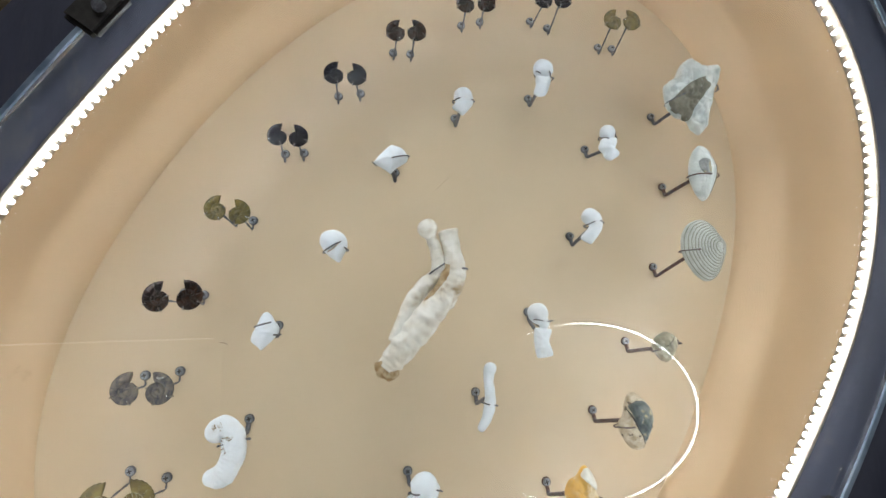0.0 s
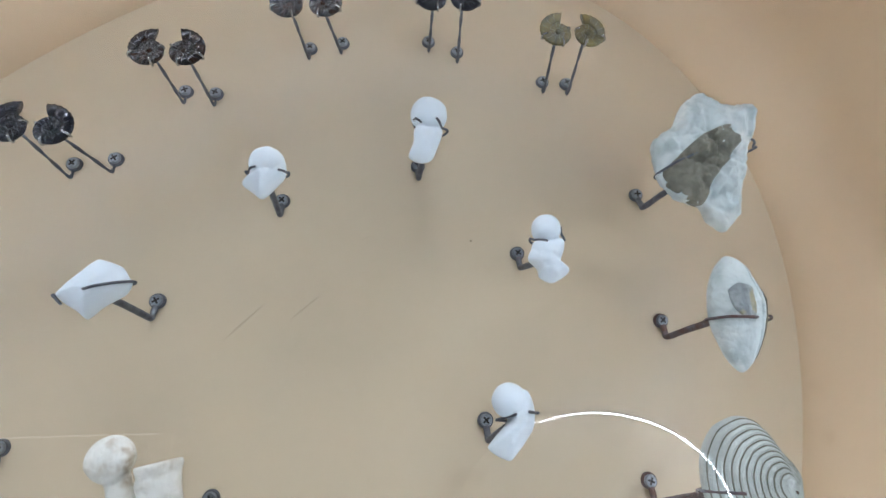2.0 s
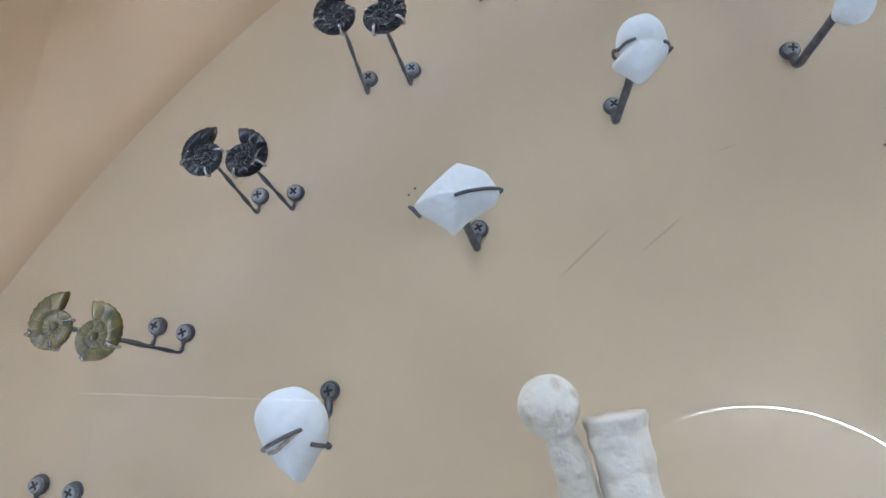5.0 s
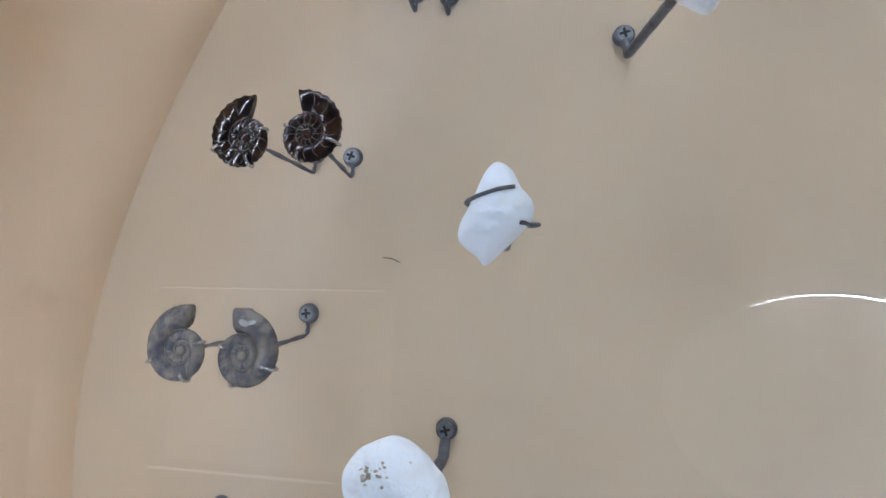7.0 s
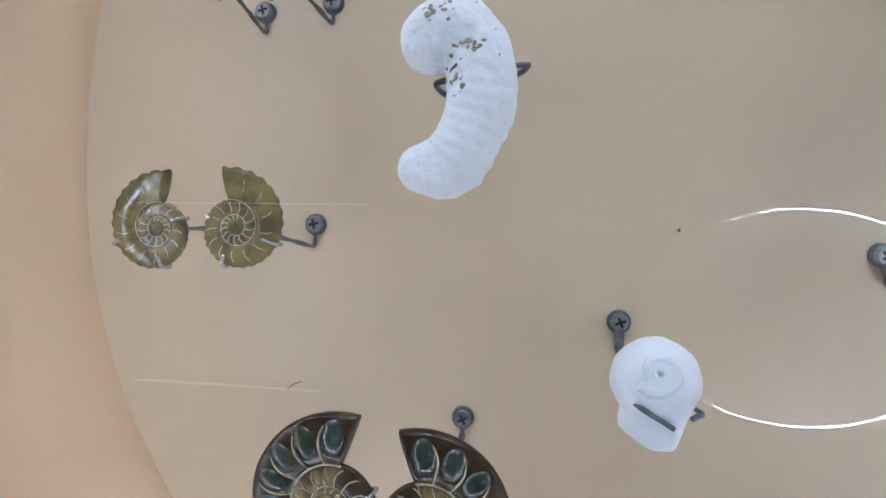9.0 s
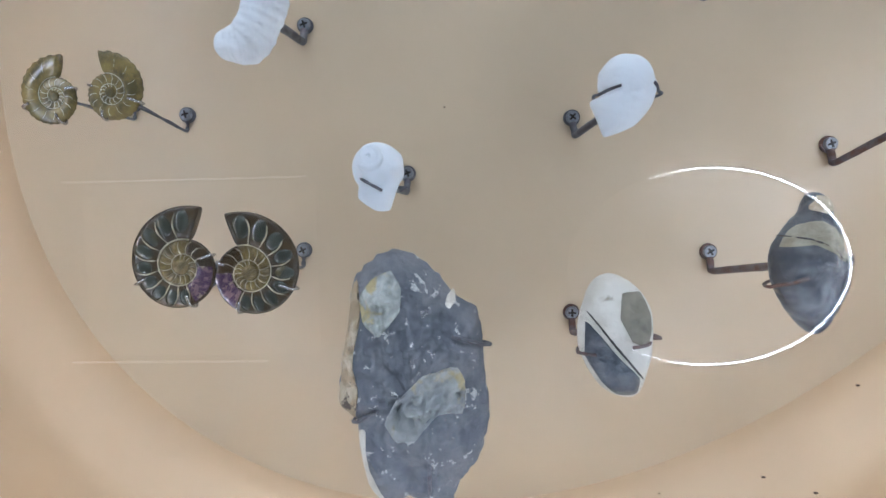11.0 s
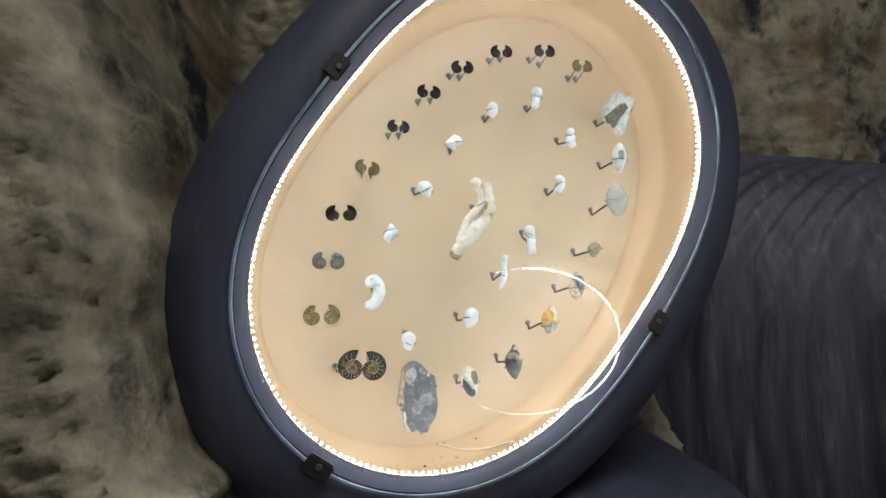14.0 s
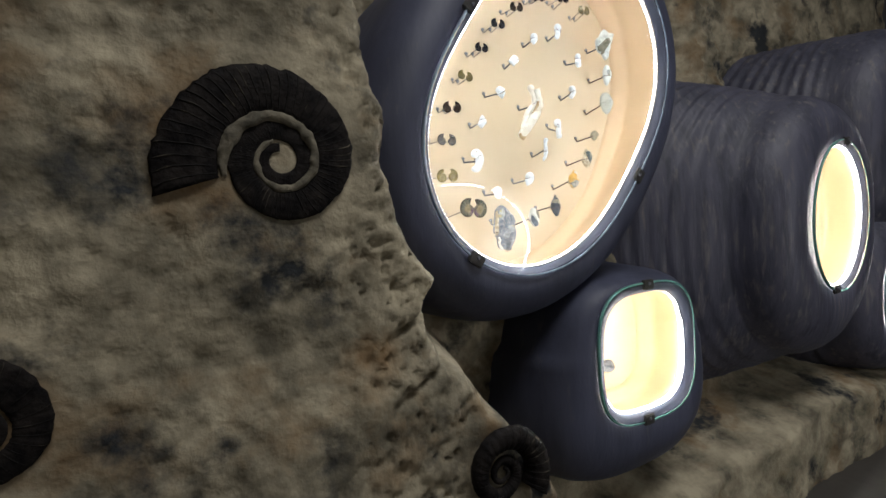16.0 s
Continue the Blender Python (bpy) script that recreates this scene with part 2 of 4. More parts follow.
def rock_y(x, z):
    p = Vector((x, z, 0.0))
    wob = noise.fractal(p * 9, 1.0, 2.0, 4) * 0.014 + noise.noise(p * 2.7) * 0.02
    left = 1 - step(x + wob, *(lambda e: (e - 0.05, e + 0.13))(float(np.interp(z, EDGE_Z, EDGE_X))))
    ledge = step(0.34 - 0.05 * math.sin(3 * x) + wob - z, 0.0, 0.09) * step(x, 0.25, 0.5)
    rough = 0.030 * noise.noise(p * 3.1 + Vector((3, 1, 7))) + 0.010 * noise.noise(p * 9.0) + 0.008 * noise.fractal(p * 22, 0.9, 2.1, 4)
    near = step(x, -0.75, -0.55)
    near *= 0.25 + 0.75 * left
    pock = -(0.008 + 0.03 * near) * max(0.0, noise.noise(p * 46 + Vector((9, 2, 4))) - 0.2) - 0.045 * near * max(0.0, noise.noise(p * 85 + Vector((1, 8, 4))) - 0.18)
    back = 0.10 + 0.22 * step(z, 0.8, 1.5) + 0.1 * step(x, 0.2, 1.0)
    crack = 0.035 * math.exp(-((z - 1.005 - 0.45 * (x + 0.49) + 0.4 * wob) / 0.008) ** 2) * step(x, -0.62, -0.55)
    crack += 0.03 * math.exp(-((z - 0.90 - 0.5 * (x + 0.47) + 0.4 * wob) / 0.008) ** 2) * step(x, -0.64, -0.56)
    front = -0.335 + rough + crack - 0.06 * step(1.0 - z, 0, 0.5)
    y = back + 1.6 * rough
    y = y + (front - y) * left
    y = y + (-0.16 + rough - y) * ledge - pock
    for fx, fz, fr, fy in BEDS:
        y += (fy + 0.25 * rough - y) * (1 - step(math.hypot(x - fx, z - fz), fr, fr * 1.5))
    return y


def sheet(name, xs, zs, mat, label):
    verts = [(x, rock_y(x, z), z) for z in zs for x in xs]
    n = len(xs)
    faces = [(i * n + j, i * n + j + 1, (i + 1) * n + j + 1, (i + 1) * n + j) for i in range(len(zs) - 1) for j in range(n - 1)]
    return tagged(mesh_object(name, verts, faces, mat), label, "rock wall", kind="structure")


xs = list(np.concatenate([np.arange(-3.0, -1.3, 0.03), np.arange(-1.3, 0.1, 0.007), np.arange(0.1, 3.6, 0.022)]))
zs = list(np.concatenate([np.arange(0.0, 0.4, 0.02), np.arange(0.4, 2.2, 0.0085), np.arange(2.2, 4.25, 0.04)]))
sheet("wall_rock", xs, zs, ROCK, "rough pitted grey-brown cave rock wall with cracks")


def slab(name, a, b, mat, label, category):
    bm = box_bm(b[0] - a[0], b[1] - a[1], b[2] - a[2], 0, [(p + q) / 2 for p, q in zip(a, b)])
    return tagged(part(name, bm, mat), label, category, kind="structure")


slab("floor", (-3.0, -2.6, -0.1), (3.6, 0.8, 0.0), FLOOR, "dark floor of the dim exhibition room", "floor")
slab("ceiling", (-3.0, -2.6, 4.2), (3.6, 0.8, 4.3), ROOM, "dark painted ceiling of the exhibition room", "ceiling")
slab("wall_south", (-3.0, -2.7, 0.0), (3.6, -2.6, 4.2), ROOM, "dark painted wall facing the display cases", "wall")
slab("wall_west", (-3.1, -2.6, 0.0), (-3.0, 0.8, 4.2), ROOM, "dark painted side wall", "wall")
slab("wall_east", (3.6, -2.6, 0.0), (3.7, 0.8, 4.2), ROOM, "dark painted side wall", "wall")


# ---- display cases ----
def display_case(name, led, panel, depth, front, label, led_mat, way=(0, 1), wrinkle=0.0, width=0.17, chips=0, inset=0.023, flare=0.02, rim=0.0, sag=0.0, length=0.6, n=160, edge=None, skin=None):
    """A case: shroud, liner, back panel, light strip and glass. front: the y of the glass."""
    cx, cz = led(0)[0] / 2 + led(math.pi)[0] / 2, led(math.pi / 2)[1] / 2 + led(-math.pi / 2)[1] / 2
    case = holder(name, (cx, front + depth, cz), label, "display case")
    inv = Matrix.Translation((-cx, -front - depth, -cz))

    def put(verts):
        return [inv @ Vector(v) for v in verts]

    # shroud
    prof = [(0.004, 0.022), (0.010, 0.006), (0.05, 0.002), (0.075, 0.006), (0.105, 0.022), (0.13, 0.048), (0.15, 0.085), (0.163, 0.13), (0.17, 0.18)]
    def slim(a):
        return 1 - rim * max(0.0, math.sin(a)) ** 0.7 + sag * max(0.0, -math.sin(a)) ** 1.5

    rings = []
    for g, d in prof:
        ring = []
        for j in range(n):
            a = 2 * math.pi * j / n
            x, z = led(a, g * width / 0.17 * slim(a))
            ring.append((x, front + d, z))
        rings.append(ring)
    for i in range(1, 91):
        s = length * i / 90
        g = width + flare * math.sin(s / length * 1.6)
        if wrinkle or rim or sag:
            ring = []
            for j in range(n):
                a = 2 * math.pi * j / n
                fold = wrinkle * (math.sin(s * 120 + 5.0 * noise.noise(Vector((math.cos(a), math.sin(a), s * 2)))) + 2.2 * noise.noise(Vector((math.cos(a) * 2, math.sin(a) * 2, s * 16))))
                x, z = led(a, g * slim(a) + fold * min(1, s * 8))
                ring.append((x + way[0] * s, front + 0.18 + way[1] * s, z))
            rings.append(ring)
        else:
            rings.append(ring_at(led, g, front + 0.18 + way[1] * s, n, (way[0] * s, 0)))
    v, f = loft(rings, True, False)
    mesh_object("shroud", put(v), f, skin or SHROUD, case, "dark grey bulging moulded shroud")
    # liner
    rings = []
    for i in range(25):
        t = i / 24
        bulge = 0.004 + (0.030 * step(t, 0.0, 0.72) if t < 0.72 else 0.030 * (0.5 + 0.5 * math.cos(math.pi * (t - 0.72) / 0.28)))
        ring = []
        for j in range(n):
            a = 2 * math.pi * j / n
            xa, za = led(a, 0.004 + bulge)
            xb, zb = panel(a, bulge)
            ring.append((xa + (xb - xa) * t, front + 0.020 + (depth - 0.020) * t, za + (zb - za) * t))
        rings.append(ring)
    v, f = loft(rings, True, False)
    mesh_object("liner", put(v), [q[::-1] for q in f], LINER, case, "tan painted curved liner")
    back = ring_at(panel, 0.02, front + depth + 0.014, n)
    face = ring_at(panel, 0.02, front + depth, n)
    v, f = loft([back, face])
    mesh_object("back_panel", put(v), f, PANEL, case, "tan painted back panel with scratches", smooth=False)
    # light strip
    strip = [ring_at(led, 0.0035, front + 0.018, n), ring_at(led, 0.0035, front + 0.032, n), ring_at(led, 0.0055, front + 0.032, n), ring_at(led, 0.0055, front + 0.018, n)]
    v, f = loft(strip + [strip[0]], True, False)
    tape = mesh_object("led_tape", put(v), [q[::-1] for q in f], STRIP if chips else led_mat, case, "white light strip round the rim")
    if chips:
        bm = box_bm(0.0030, 0.0062, 0.0038, 0.0009)
        first = None
        for j in range(chips):
            a = 2 * math.pi * j / chips
            x, z = led(a, 0.0015)
            x2, z2 = led(a + 0.01)
            x1, z1 = led(a - 0.01)
            if first is None:
                first = part("led", bm, led_mat, tape)
                ob = first
            else:
                ob = new("led", first.data)
                ob.parent = tape
            ob.matrix_basis = inv @ Matrix.Translation((x, front + 0.025, z)) @ Matrix.Rotation(-math.atan2(z2 - z1, x2 - x1) - math.pi / 2, 4, "Y")
    # glass
    pane = [ring_at(led, inset - 0.001, front + 0.0015, n), ring_at(led, inset, front, n), ring_at(led, inset, front - 0.006, n), ring_at(led, inset - 0.001, front - 0.0075, n)]
    v, f = loft(pane)
    g = mesh_object("glass_pane", put(v), f, GLASS, case, "clear glass front pane", smooth=False)
    g.visible_shadow = False
    # added rim band, its pale colour stands in for the edge glow
    rim_rings = [ring_at(led, inset + w, front - d, n) for w, d in ((0.0008, 0.0078), (0.0042, 0.0082), (0.0052, 0.0072), (0.0052, 0.0), (0.0008, 0.0))]
    v, f = loft(rim_rings + [rim_rings[0]], True, False)
    mesh_object("glass_edge", put(v), f, edge or GLASS_EDGE, case, "pale blue edge of the glass, its glow put in as colour")
    return case, put, inv


def clip(case, inv, x, y, z, turn):
    bm = box_bm(0.042, 0.012, 0.030, 0.003)
    c = part("clip", bm, BLACK, case, "black glass clip")
    c.matrix_basis = inv @ Matrix.Translation((x, y, z)) @ Matrix.Rotation(turn, 4, "Y")
    bm = bmesh.new()
    bmesh.ops.create_cone(bm, cap_ends=True, segments=12, radius1=0.005, radius2=0.004, depth=0.004)
    s = part("screw", bm, STEEL, c)
    s.matrix_basis = Matrix.Translation((0, -0.0080, 0.004)) @ Matrix.Rotation(math.pi / 2, 4, "X")
    return c


GLASS_Y = -0.192
main_case, _, main_inv = display_case("oval_display_case", main_led, main_panel, -GLASS_Y, GLASS_Y, "large leaning oval display case with tan interior and light strip", LED, chips=260, width=0.17)
for a in (2.487, 4.06, 5.66):
    x, z = main_led(a, 0.026)
    x2, z2 = main_led(a + 0.02)
    x1, z1 = main_led(a - 0.02)
    clip(main_case, main_inv, x, GLASS_Y - 0.006, z, -math.atan2(z2 - z1, x2 - x1))

d_led = rounded(0.268, 0.754, 0.172, 0.172, 3.2)
d_case, _, d_inv = display_case("rounded_display_case", d_led, d_led, 0.20, -0.205, "small rounded square display case with glowing yellow interior", SIDE_LED, width=0.165, length=0.5, inset=0.03, flare=0.05, rim=0.6, sag=0.55, n=96, edge=GREEN_EDGE)
clip(d_case, d_inv, 0.268, -0.211, 0.953, 0)
clip(d_case, d_inv, 0.250, -0.211, 0.555, 0)

f_led = tilted(1.325, 1.10, 0.185, 0.265, 0.12)
f_case, _, f_inv = display_case("upright_oval_display_case", f_led, f_led, 0.20, -0.25, "upright oval display case glowing pale on a wrinkled dark trunk", SIDE_LED, way=(-0.72, 0.7), wrinkle=0.0042, width=0.235, length=0.85, flare=0.16, sag=0.3, n=128, edge=GREEN_EDGE, skin=TRUNK)
clip(f_case, f_inv, 1.36, -0.256, 1.385, -0.1)
clip(f_case, f_inv, 1.265, -0.256, 0.822, -0.1)

g_led = tilted(2.16, 1.45, 0.24, 0.36, 0.12)
g_case, _, g_inv = display_case("far_oval_display_case", g_led, g_led, 0.22, -0.20, "far oval display case with a lit shelf inside", SIDE_LED, way=(-0.3, 0.95), wrinkle=0.003, width=0.17, length=0.6, n=96, skin=TRUNK)
h_led = tilted(2.02, 0.71, 0.18, 0.25, 0.1)
h_case, _, h_inv = display_case("low_oval_display_case", h_led, h_led, 0.20, -0.20, "low oval display case with glowing pale interior", SIDE_LED, way=(-0.3, 0.95), wrinkle=0.003, width=0.14, length=0.6, n=96, skin=TRUNK)


# ---- wire mounts ----
def screw_part(parent, place, r=0.0041):
    bm = bmesh.new()
    bmesh.ops.create_cone(bm, cap_ends=True, segments=20, radius1=r, radius2=r * 0.86, depth=0.0022)
    bmesh.ops.rotate(bm, cent=(0, 0, 0), matrix=Matrix.Rotation(math.pi / 2, 3, "X"), verts=bm.verts)
    bmesh.ops.translate(bm, vec=place, verts=bm.verts)
    head = part("screw_head", bm, SCREW, parent, "zinc cross-slot screw")
    turn = random.uniform(0, 1.5)
    for k in range(2):
        bm = box_bm(r * 1.15, 0.0008, r * 0.3, 0.0)
        bmesh.ops.rotate(bm, cent=(0, 0, 0), matrix=Matrix.Rotation(turn + k * math.pi / 2, 3, "Y"), verts=bm.verts)
        bmesh.ops.translate(bm, vec=(place[0], place[1] - 0.0008, place[2]), verts=bm.verts)
        part("slot", bm, SLOT, head)


def wire_mount(screw, seat, thick=0.0022, twisted=False, mat=None, arms=(), drop=0.011, group="wire mounts"):
    """screw, seat: (x, z) of the screw on the panel and (x, y, z) of the point behind the specimen. arms: paths in world places."""
    mat = mat or STEEL
    x, z = screw
    label = "twisted thin grey wire mount screwed to the tan panel" if twisted else "grey metal rod mount screwed to the tan panel"
    m = holder("wire_mount", (x, 0, z), label, "specimen mount", group)
    to = Vector((-x, 0, -z))
    bm = bmesh.new()
    bmesh.ops.create_cone(bm, cap_ends=True, segments=20, radius1=0.0052, radius2=0.0048, depth=0.002)
    bmesh.ops.rotate(bm, cent=(0, 0, 0), matrix=Matrix.Rotation(math.pi / 2, 3, "X"), verts=bm.verts)
    bmesh.ops.translate(bm, vec=(0, -0.0012, 0), verts=bm.verts)
    part("eyelet", bm, mat, m)
    screw_part(m, (0, -0.0030, 0))
    foot = Vector((x + 0.1 * (seat[0] - x), -thick * 0.9, z - drop))
    pts = [(x, -thick * 0.6, z - 0.0035), (foot.x, foot.y, foot.z + 0.002), (foot.x, foot.y - 0.0025, foot.z - 0.0005)]
    s = Vector(seat)
    f = Vector(pts[-1])
    pts += [tuple(f.lerp(s, 0.3)), tuple(f.lerp(s, 0.65)), tuple(s)]
    path = smooth_path(pts, 14 if twisted else 6)
    v, fc = tube([Vector(p) + to for p in path], thick / 2, 8, twist=0.42 if twisted else 0, rough=0.0 if twisted else 0.15, rough_scale=400)
    part_ob = mesh_object("stem", v, fc, mat, m)
    for a in arms:
        v, fc = tube([Vector(p) + to for p in smooth_path(a, 5)], max(thick * 0.19, 0.0007), 6)
        mesh_object("prong", v, fc, SILVER if twisted else mat, m, "bent holding prong")
    return m


# ---- sliced ammonites in pairs ----
B = 0.123
AMMO = {}


def tinted(name, dark, light, seam, rough=0.07, grain=120, bump=0.0, spec=0.4):
    AMMO[name] = (material(name + "_ammonite", dark, rough, second=light, scale=grain, mix=(0.42, 0.60), bump=bump, bump_scale=420, spec=spec),
                  material(name + "_septa", seam, 0.3, second=tuple(0.5 * k for k in seam), scale=200))


tinted("black", (0.004, 0.005, 0.010), (0.010, 0.010, 0.014), (0.014, 0.014, 0.017))
tinted("brown", (0.006, 0.004, 0.004), (0.030, 0.014, 0.008), (0.045, 0.033, 0.024))
tinted("olive", (0.15, 0.12, 0.035), (0.075, 0.065, 0.030), (0.22, 0.19, 0.10), 0.16)
tinted("slate", (0.050, 0.052, 0.066), (0.17, 0.15, 0.12), (0.20, 0.18, 0.16), 0.22, 170, 0.25)
tinted("green", (0.20, 0.155, 0.055), (0.075, 0.062, 0.026), (0.66, 0.63, 0.50), 0.14)
tinted("chambered", (0.045, 0.028, 0.012), (0.020, 0.015, 0.009), (0.52, 0.45, 0.30), 0.2)
AMBER = material("amber_core", (0.17, 0.125, 0.04), 0.18, second=(0.08, 0.062, 0.028), scale=160)
CHAMBER = material("green_glass_chamber", (0.016, 0.023, 0.018), 0.13, second=(0.040, 0.050, 0.040), scale=130, mix=(0.4, 0.65), bump=0.1, bump_scale=500, third=(0.075, 0.060, 0.022), third_scale=90, third_mix=(0.58, 0.66), spec=0.6)
PURPLE = material("purple_stain", (0.050, 0.026, 0.060), 0.15, second=(0.17, 0.11, 0.12), scale=330, mix=(0.50, 0.56), third=(0.30, 0.24, 0.17), third_scale=240, third_mix=(0.60, 0.63))
GREY_GLAZE = material("pale_glaze", (0.42, 0.42, 0.40), 0.25, second=(0.22, 0.22, 0.22), scale=240)


def ammonite(place, width, mirror, tint, screw, turns=2.6, chambers=15, big=False, deep=0.06):
    """A halved ammonite: a coiled chambered shell, its cut face to the front, and its wire mount."""
    body_mat, seam_mat = AMMO[tint]
    k = width / 412.0
    end = math.radians(70 if big else 78)
    sign = -1 if mirror else 1
    words = {"black": "shiny black halved ammonite on a twisted wire mount", "brown": "glossy dark brown halved ammonite with pale septa",
             "olive": "translucent olive-yellow halved ammonite slice", "slate": "grey-blue polished ammonite half with worn shell",
             "green": "pale green-gold halved ammonite with cream septa", "chambered": "large halved ammonite with dark green chambers and purple stain"}
    place = (place[0] + sign * 34 * k, place[1] - 60 * k)
    thing = holder("ammonite", (place[0], -deep, place[1]), words[tint], "ammonite fossil", "halved ammonite pairs")

    def rad(a):
        return 322 * k * math.exp(-B * a)

    rounded_face = tint in ("black", "slate")
    n = int(turns * 120)
    rings = []
    gap = 2 * math.pi / chambers
    for i in range(n + 1):
        a = turns * 2 * math.pi * i / n
        r = rad(a)
        c, h = r * 0.735, r * 0.275
        ang = end + a
        lump = 1.0 if tint in ("slate", "green") else 0.86 + 0.14 * abs(math.sin(math.pi * a / gap)) ** 0.6
        ring = []
        for j in range(20):
            q = 2 * math.pi * j / 20
            cq, sq = math.cos(q), math.sin(q)
            outer = max(0.0, cq) ** 2 * (0.0 if big else 1.0)
            knob = 1 + outer * (0.075 * math.cos(4 * math.pi * a / gap) if tint != "slate" else 0.02 * math.sin(31 * a))
            u = c + h * math.copysign(abs(cq) ** 0.8, cq) * knob
            tall = h * (0.62 if rounded_face else 0.40)
            v = -tall * math.copysign(abs(sq) ** (1.0 if rounded_face else 0.6), sq) * (lump * knob if sq > 0 else 1.0) - 0.05 * h
            if tint == "slate":
                v *= 1 + 0.22 * noise.noise(Vector((u * 260 * math.cos(ang), 5 * place[0], u * 260 * math.sin(ang))))
            ring.append((sign * u * math.cos(ang), v, u * math.sin(ang)))
        rings.append(ring)
    for piece, mat in ((rings[:121], body_mat), (rings[120:], AMBER if big else body_mat)):
        v, f = loft(piece)
        if sign > 0:
            f = [q[::-1] for q in f]
        mesh_object("outer_whorl" if piece[0] is rings[0] else "inner_whorls", v, f, mat, thing)
    # walls between the chambers, curved, and the coil's seam
    bits = []
    i = 0
    a = gap * 0.9
    while a < turns * 2 * math.pi * 0.8:
        r = rad(a)
        pts = []
        for t in range(5):
            u = r * (0.47 + 0.53 * t / 4)
            bend = a + 0.13 * math.sin(math.pi * t / 4) - 0.03 * t
            h = r * 0.275 * (0.56 if rounded_face else 0.40) * max(0.02, 1 - abs((u - r * 0.735) / (r * 0.275)) ** 2.4) ** (0.5 if rounded_face else 0.32)
            pts.append((sign * u * math.cos(end + bend), -h - (0.0002 if big else 0.0001), u * math.sin(end + bend)))
        bits.append(tube(smooth_path(pts, 3), max((0.014 if big else 0.009) * r, 0.00016), 5))
        a += gap
    pts = []
    for t in range(int(60 * (turns - 1)) + 30):
        a = 2 * math.pi * t / 60
        u = rad(a) * 0.462
        pts.append((sign * u * math.cos(end + a), -rad(a) * 0.06, u * math.sin(end + a)))
    bits.append(tube(pts, [max((0.016 if big else 0.010) * rad(2 * math.pi * t / 60), 0.00018) for t in range(len(pts))], 5))
    v, f = join_meshes(bits)
    mesh_object("septa", v, f, seam_mat, thing, "pale mineral septa lines")
    r0 = rad(turns * 2 * math.pi)
    v, f = ball_mesh((0, -0.2 * r0, 0), r0 * 0.95, 12, 8, (1, 0.5, 1))
    mesh_object("core", v, f, AMBER if big else body_mat, thing)
    if big:
        # rounded glassy fillings of the chambers
        a, first = gap * 0.42, True
        while a < 2 * math.pi * 0.60 or (2 * math.pi < a < 2 * math.pi * 1.9):
            r = rad(a)
            wide, tall = 0.50 * gap * r * 0.74, r * 0.215
            v, f = ball_mesh((0, 0, 0), 1.0, 18, 10, (wide, 0.12 * r, tall), 0.0)
            w = end + a - 0.03 + 0.10
            x, z = sign * 0.745 * r * math.cos(w), 0.745 * r * math.sin(w)
            turn = Matrix.Rotation(-sign * (w - math.pi / 2), 3, "Y")
            ob = mesh_object("chamber", [turn @ Vector(p) + Vector((x, -0.055 * r, z)) for p in v], f, CHAMBER if a < 2 * math.pi else AMBER, thing, "dark glassy green chamber" if a < 2 * math.pi else "amber chamber")
            a += gap
            if 2 * math.pi * 0.60 <= a < 2 * math.pi:
                a = 2 * math.pi + gap * 0.42
        # stained sector low on the inner side
        rings = []
        for i in range(9):
            a = math.radians(222 + 8.5 * i) - 0.0
            r = rad(a)
            ring = []
            for t in range(6):
                u = r * (0.50 + 0.47 * t / 5)
                h = r * 0.275 * 0.40 * max(0.0, 1 - ((u - r * 0.735) / (r * 0.275)) ** 2) ** 0.3 + 0.0007
                ring.append((sign * u * math.cos(end + a), -h, u * math.sin(end + a)))
            rings.append(ring)
        v, f = loft(rings, False, False)
        if sign < 0:
            f = [q[::-1] for q in f]
        mesh_object("purple_stain", v, f, PURPLE, thing, "purple crystalline stain")
    if tint == "slate" and mirror:
        r = rad(0.35)
        v, f = ball_mesh((sign * 0.72 * r * math.cos(end + 0.4), -0.14 * r, 0.72 * r * math.sin(end + 0.4)), 0.2 * r, 14, 8, (1.2, 0.35, 0.6), 0.3, 400)
        mesh_object("glaze", v, f, GREY_GLAZE, thing, "pale shiny mineral patch")
    # mount with three claws
    c = Vector((place[0], -deep, place[1]))
    claws = []
    for deg in (20, 200, 285):
        w = math.radians(deg)
        a = (w - end) % (2 * math.pi)
        r = rad(a)
        out = Vector((sign * math.cos(w), 0, math.sin(w)))
        hgt = r * 0.16
        claws.append([c + Vector((0, hgt + 0.002, 0)) + out * r * 0.3, c + out * r * 0.98 + Vector((0, hgt, 0)), c + out * (r * 1.05) + Vector((0, -hgt * 0.2, 0)),
                      c + out * r * 0.97 + Vector((0, -hgt - 0.0005, 0)), c + out * r * 0.74 + Vector((0, -hgt - 0.0012, 0))])
    wire_mount(screw, c + Vector((0, 0.005 + 0.03 * width, 0)), 0.0026 if big else 0.0019, True, arms=claws, drop=0.010)


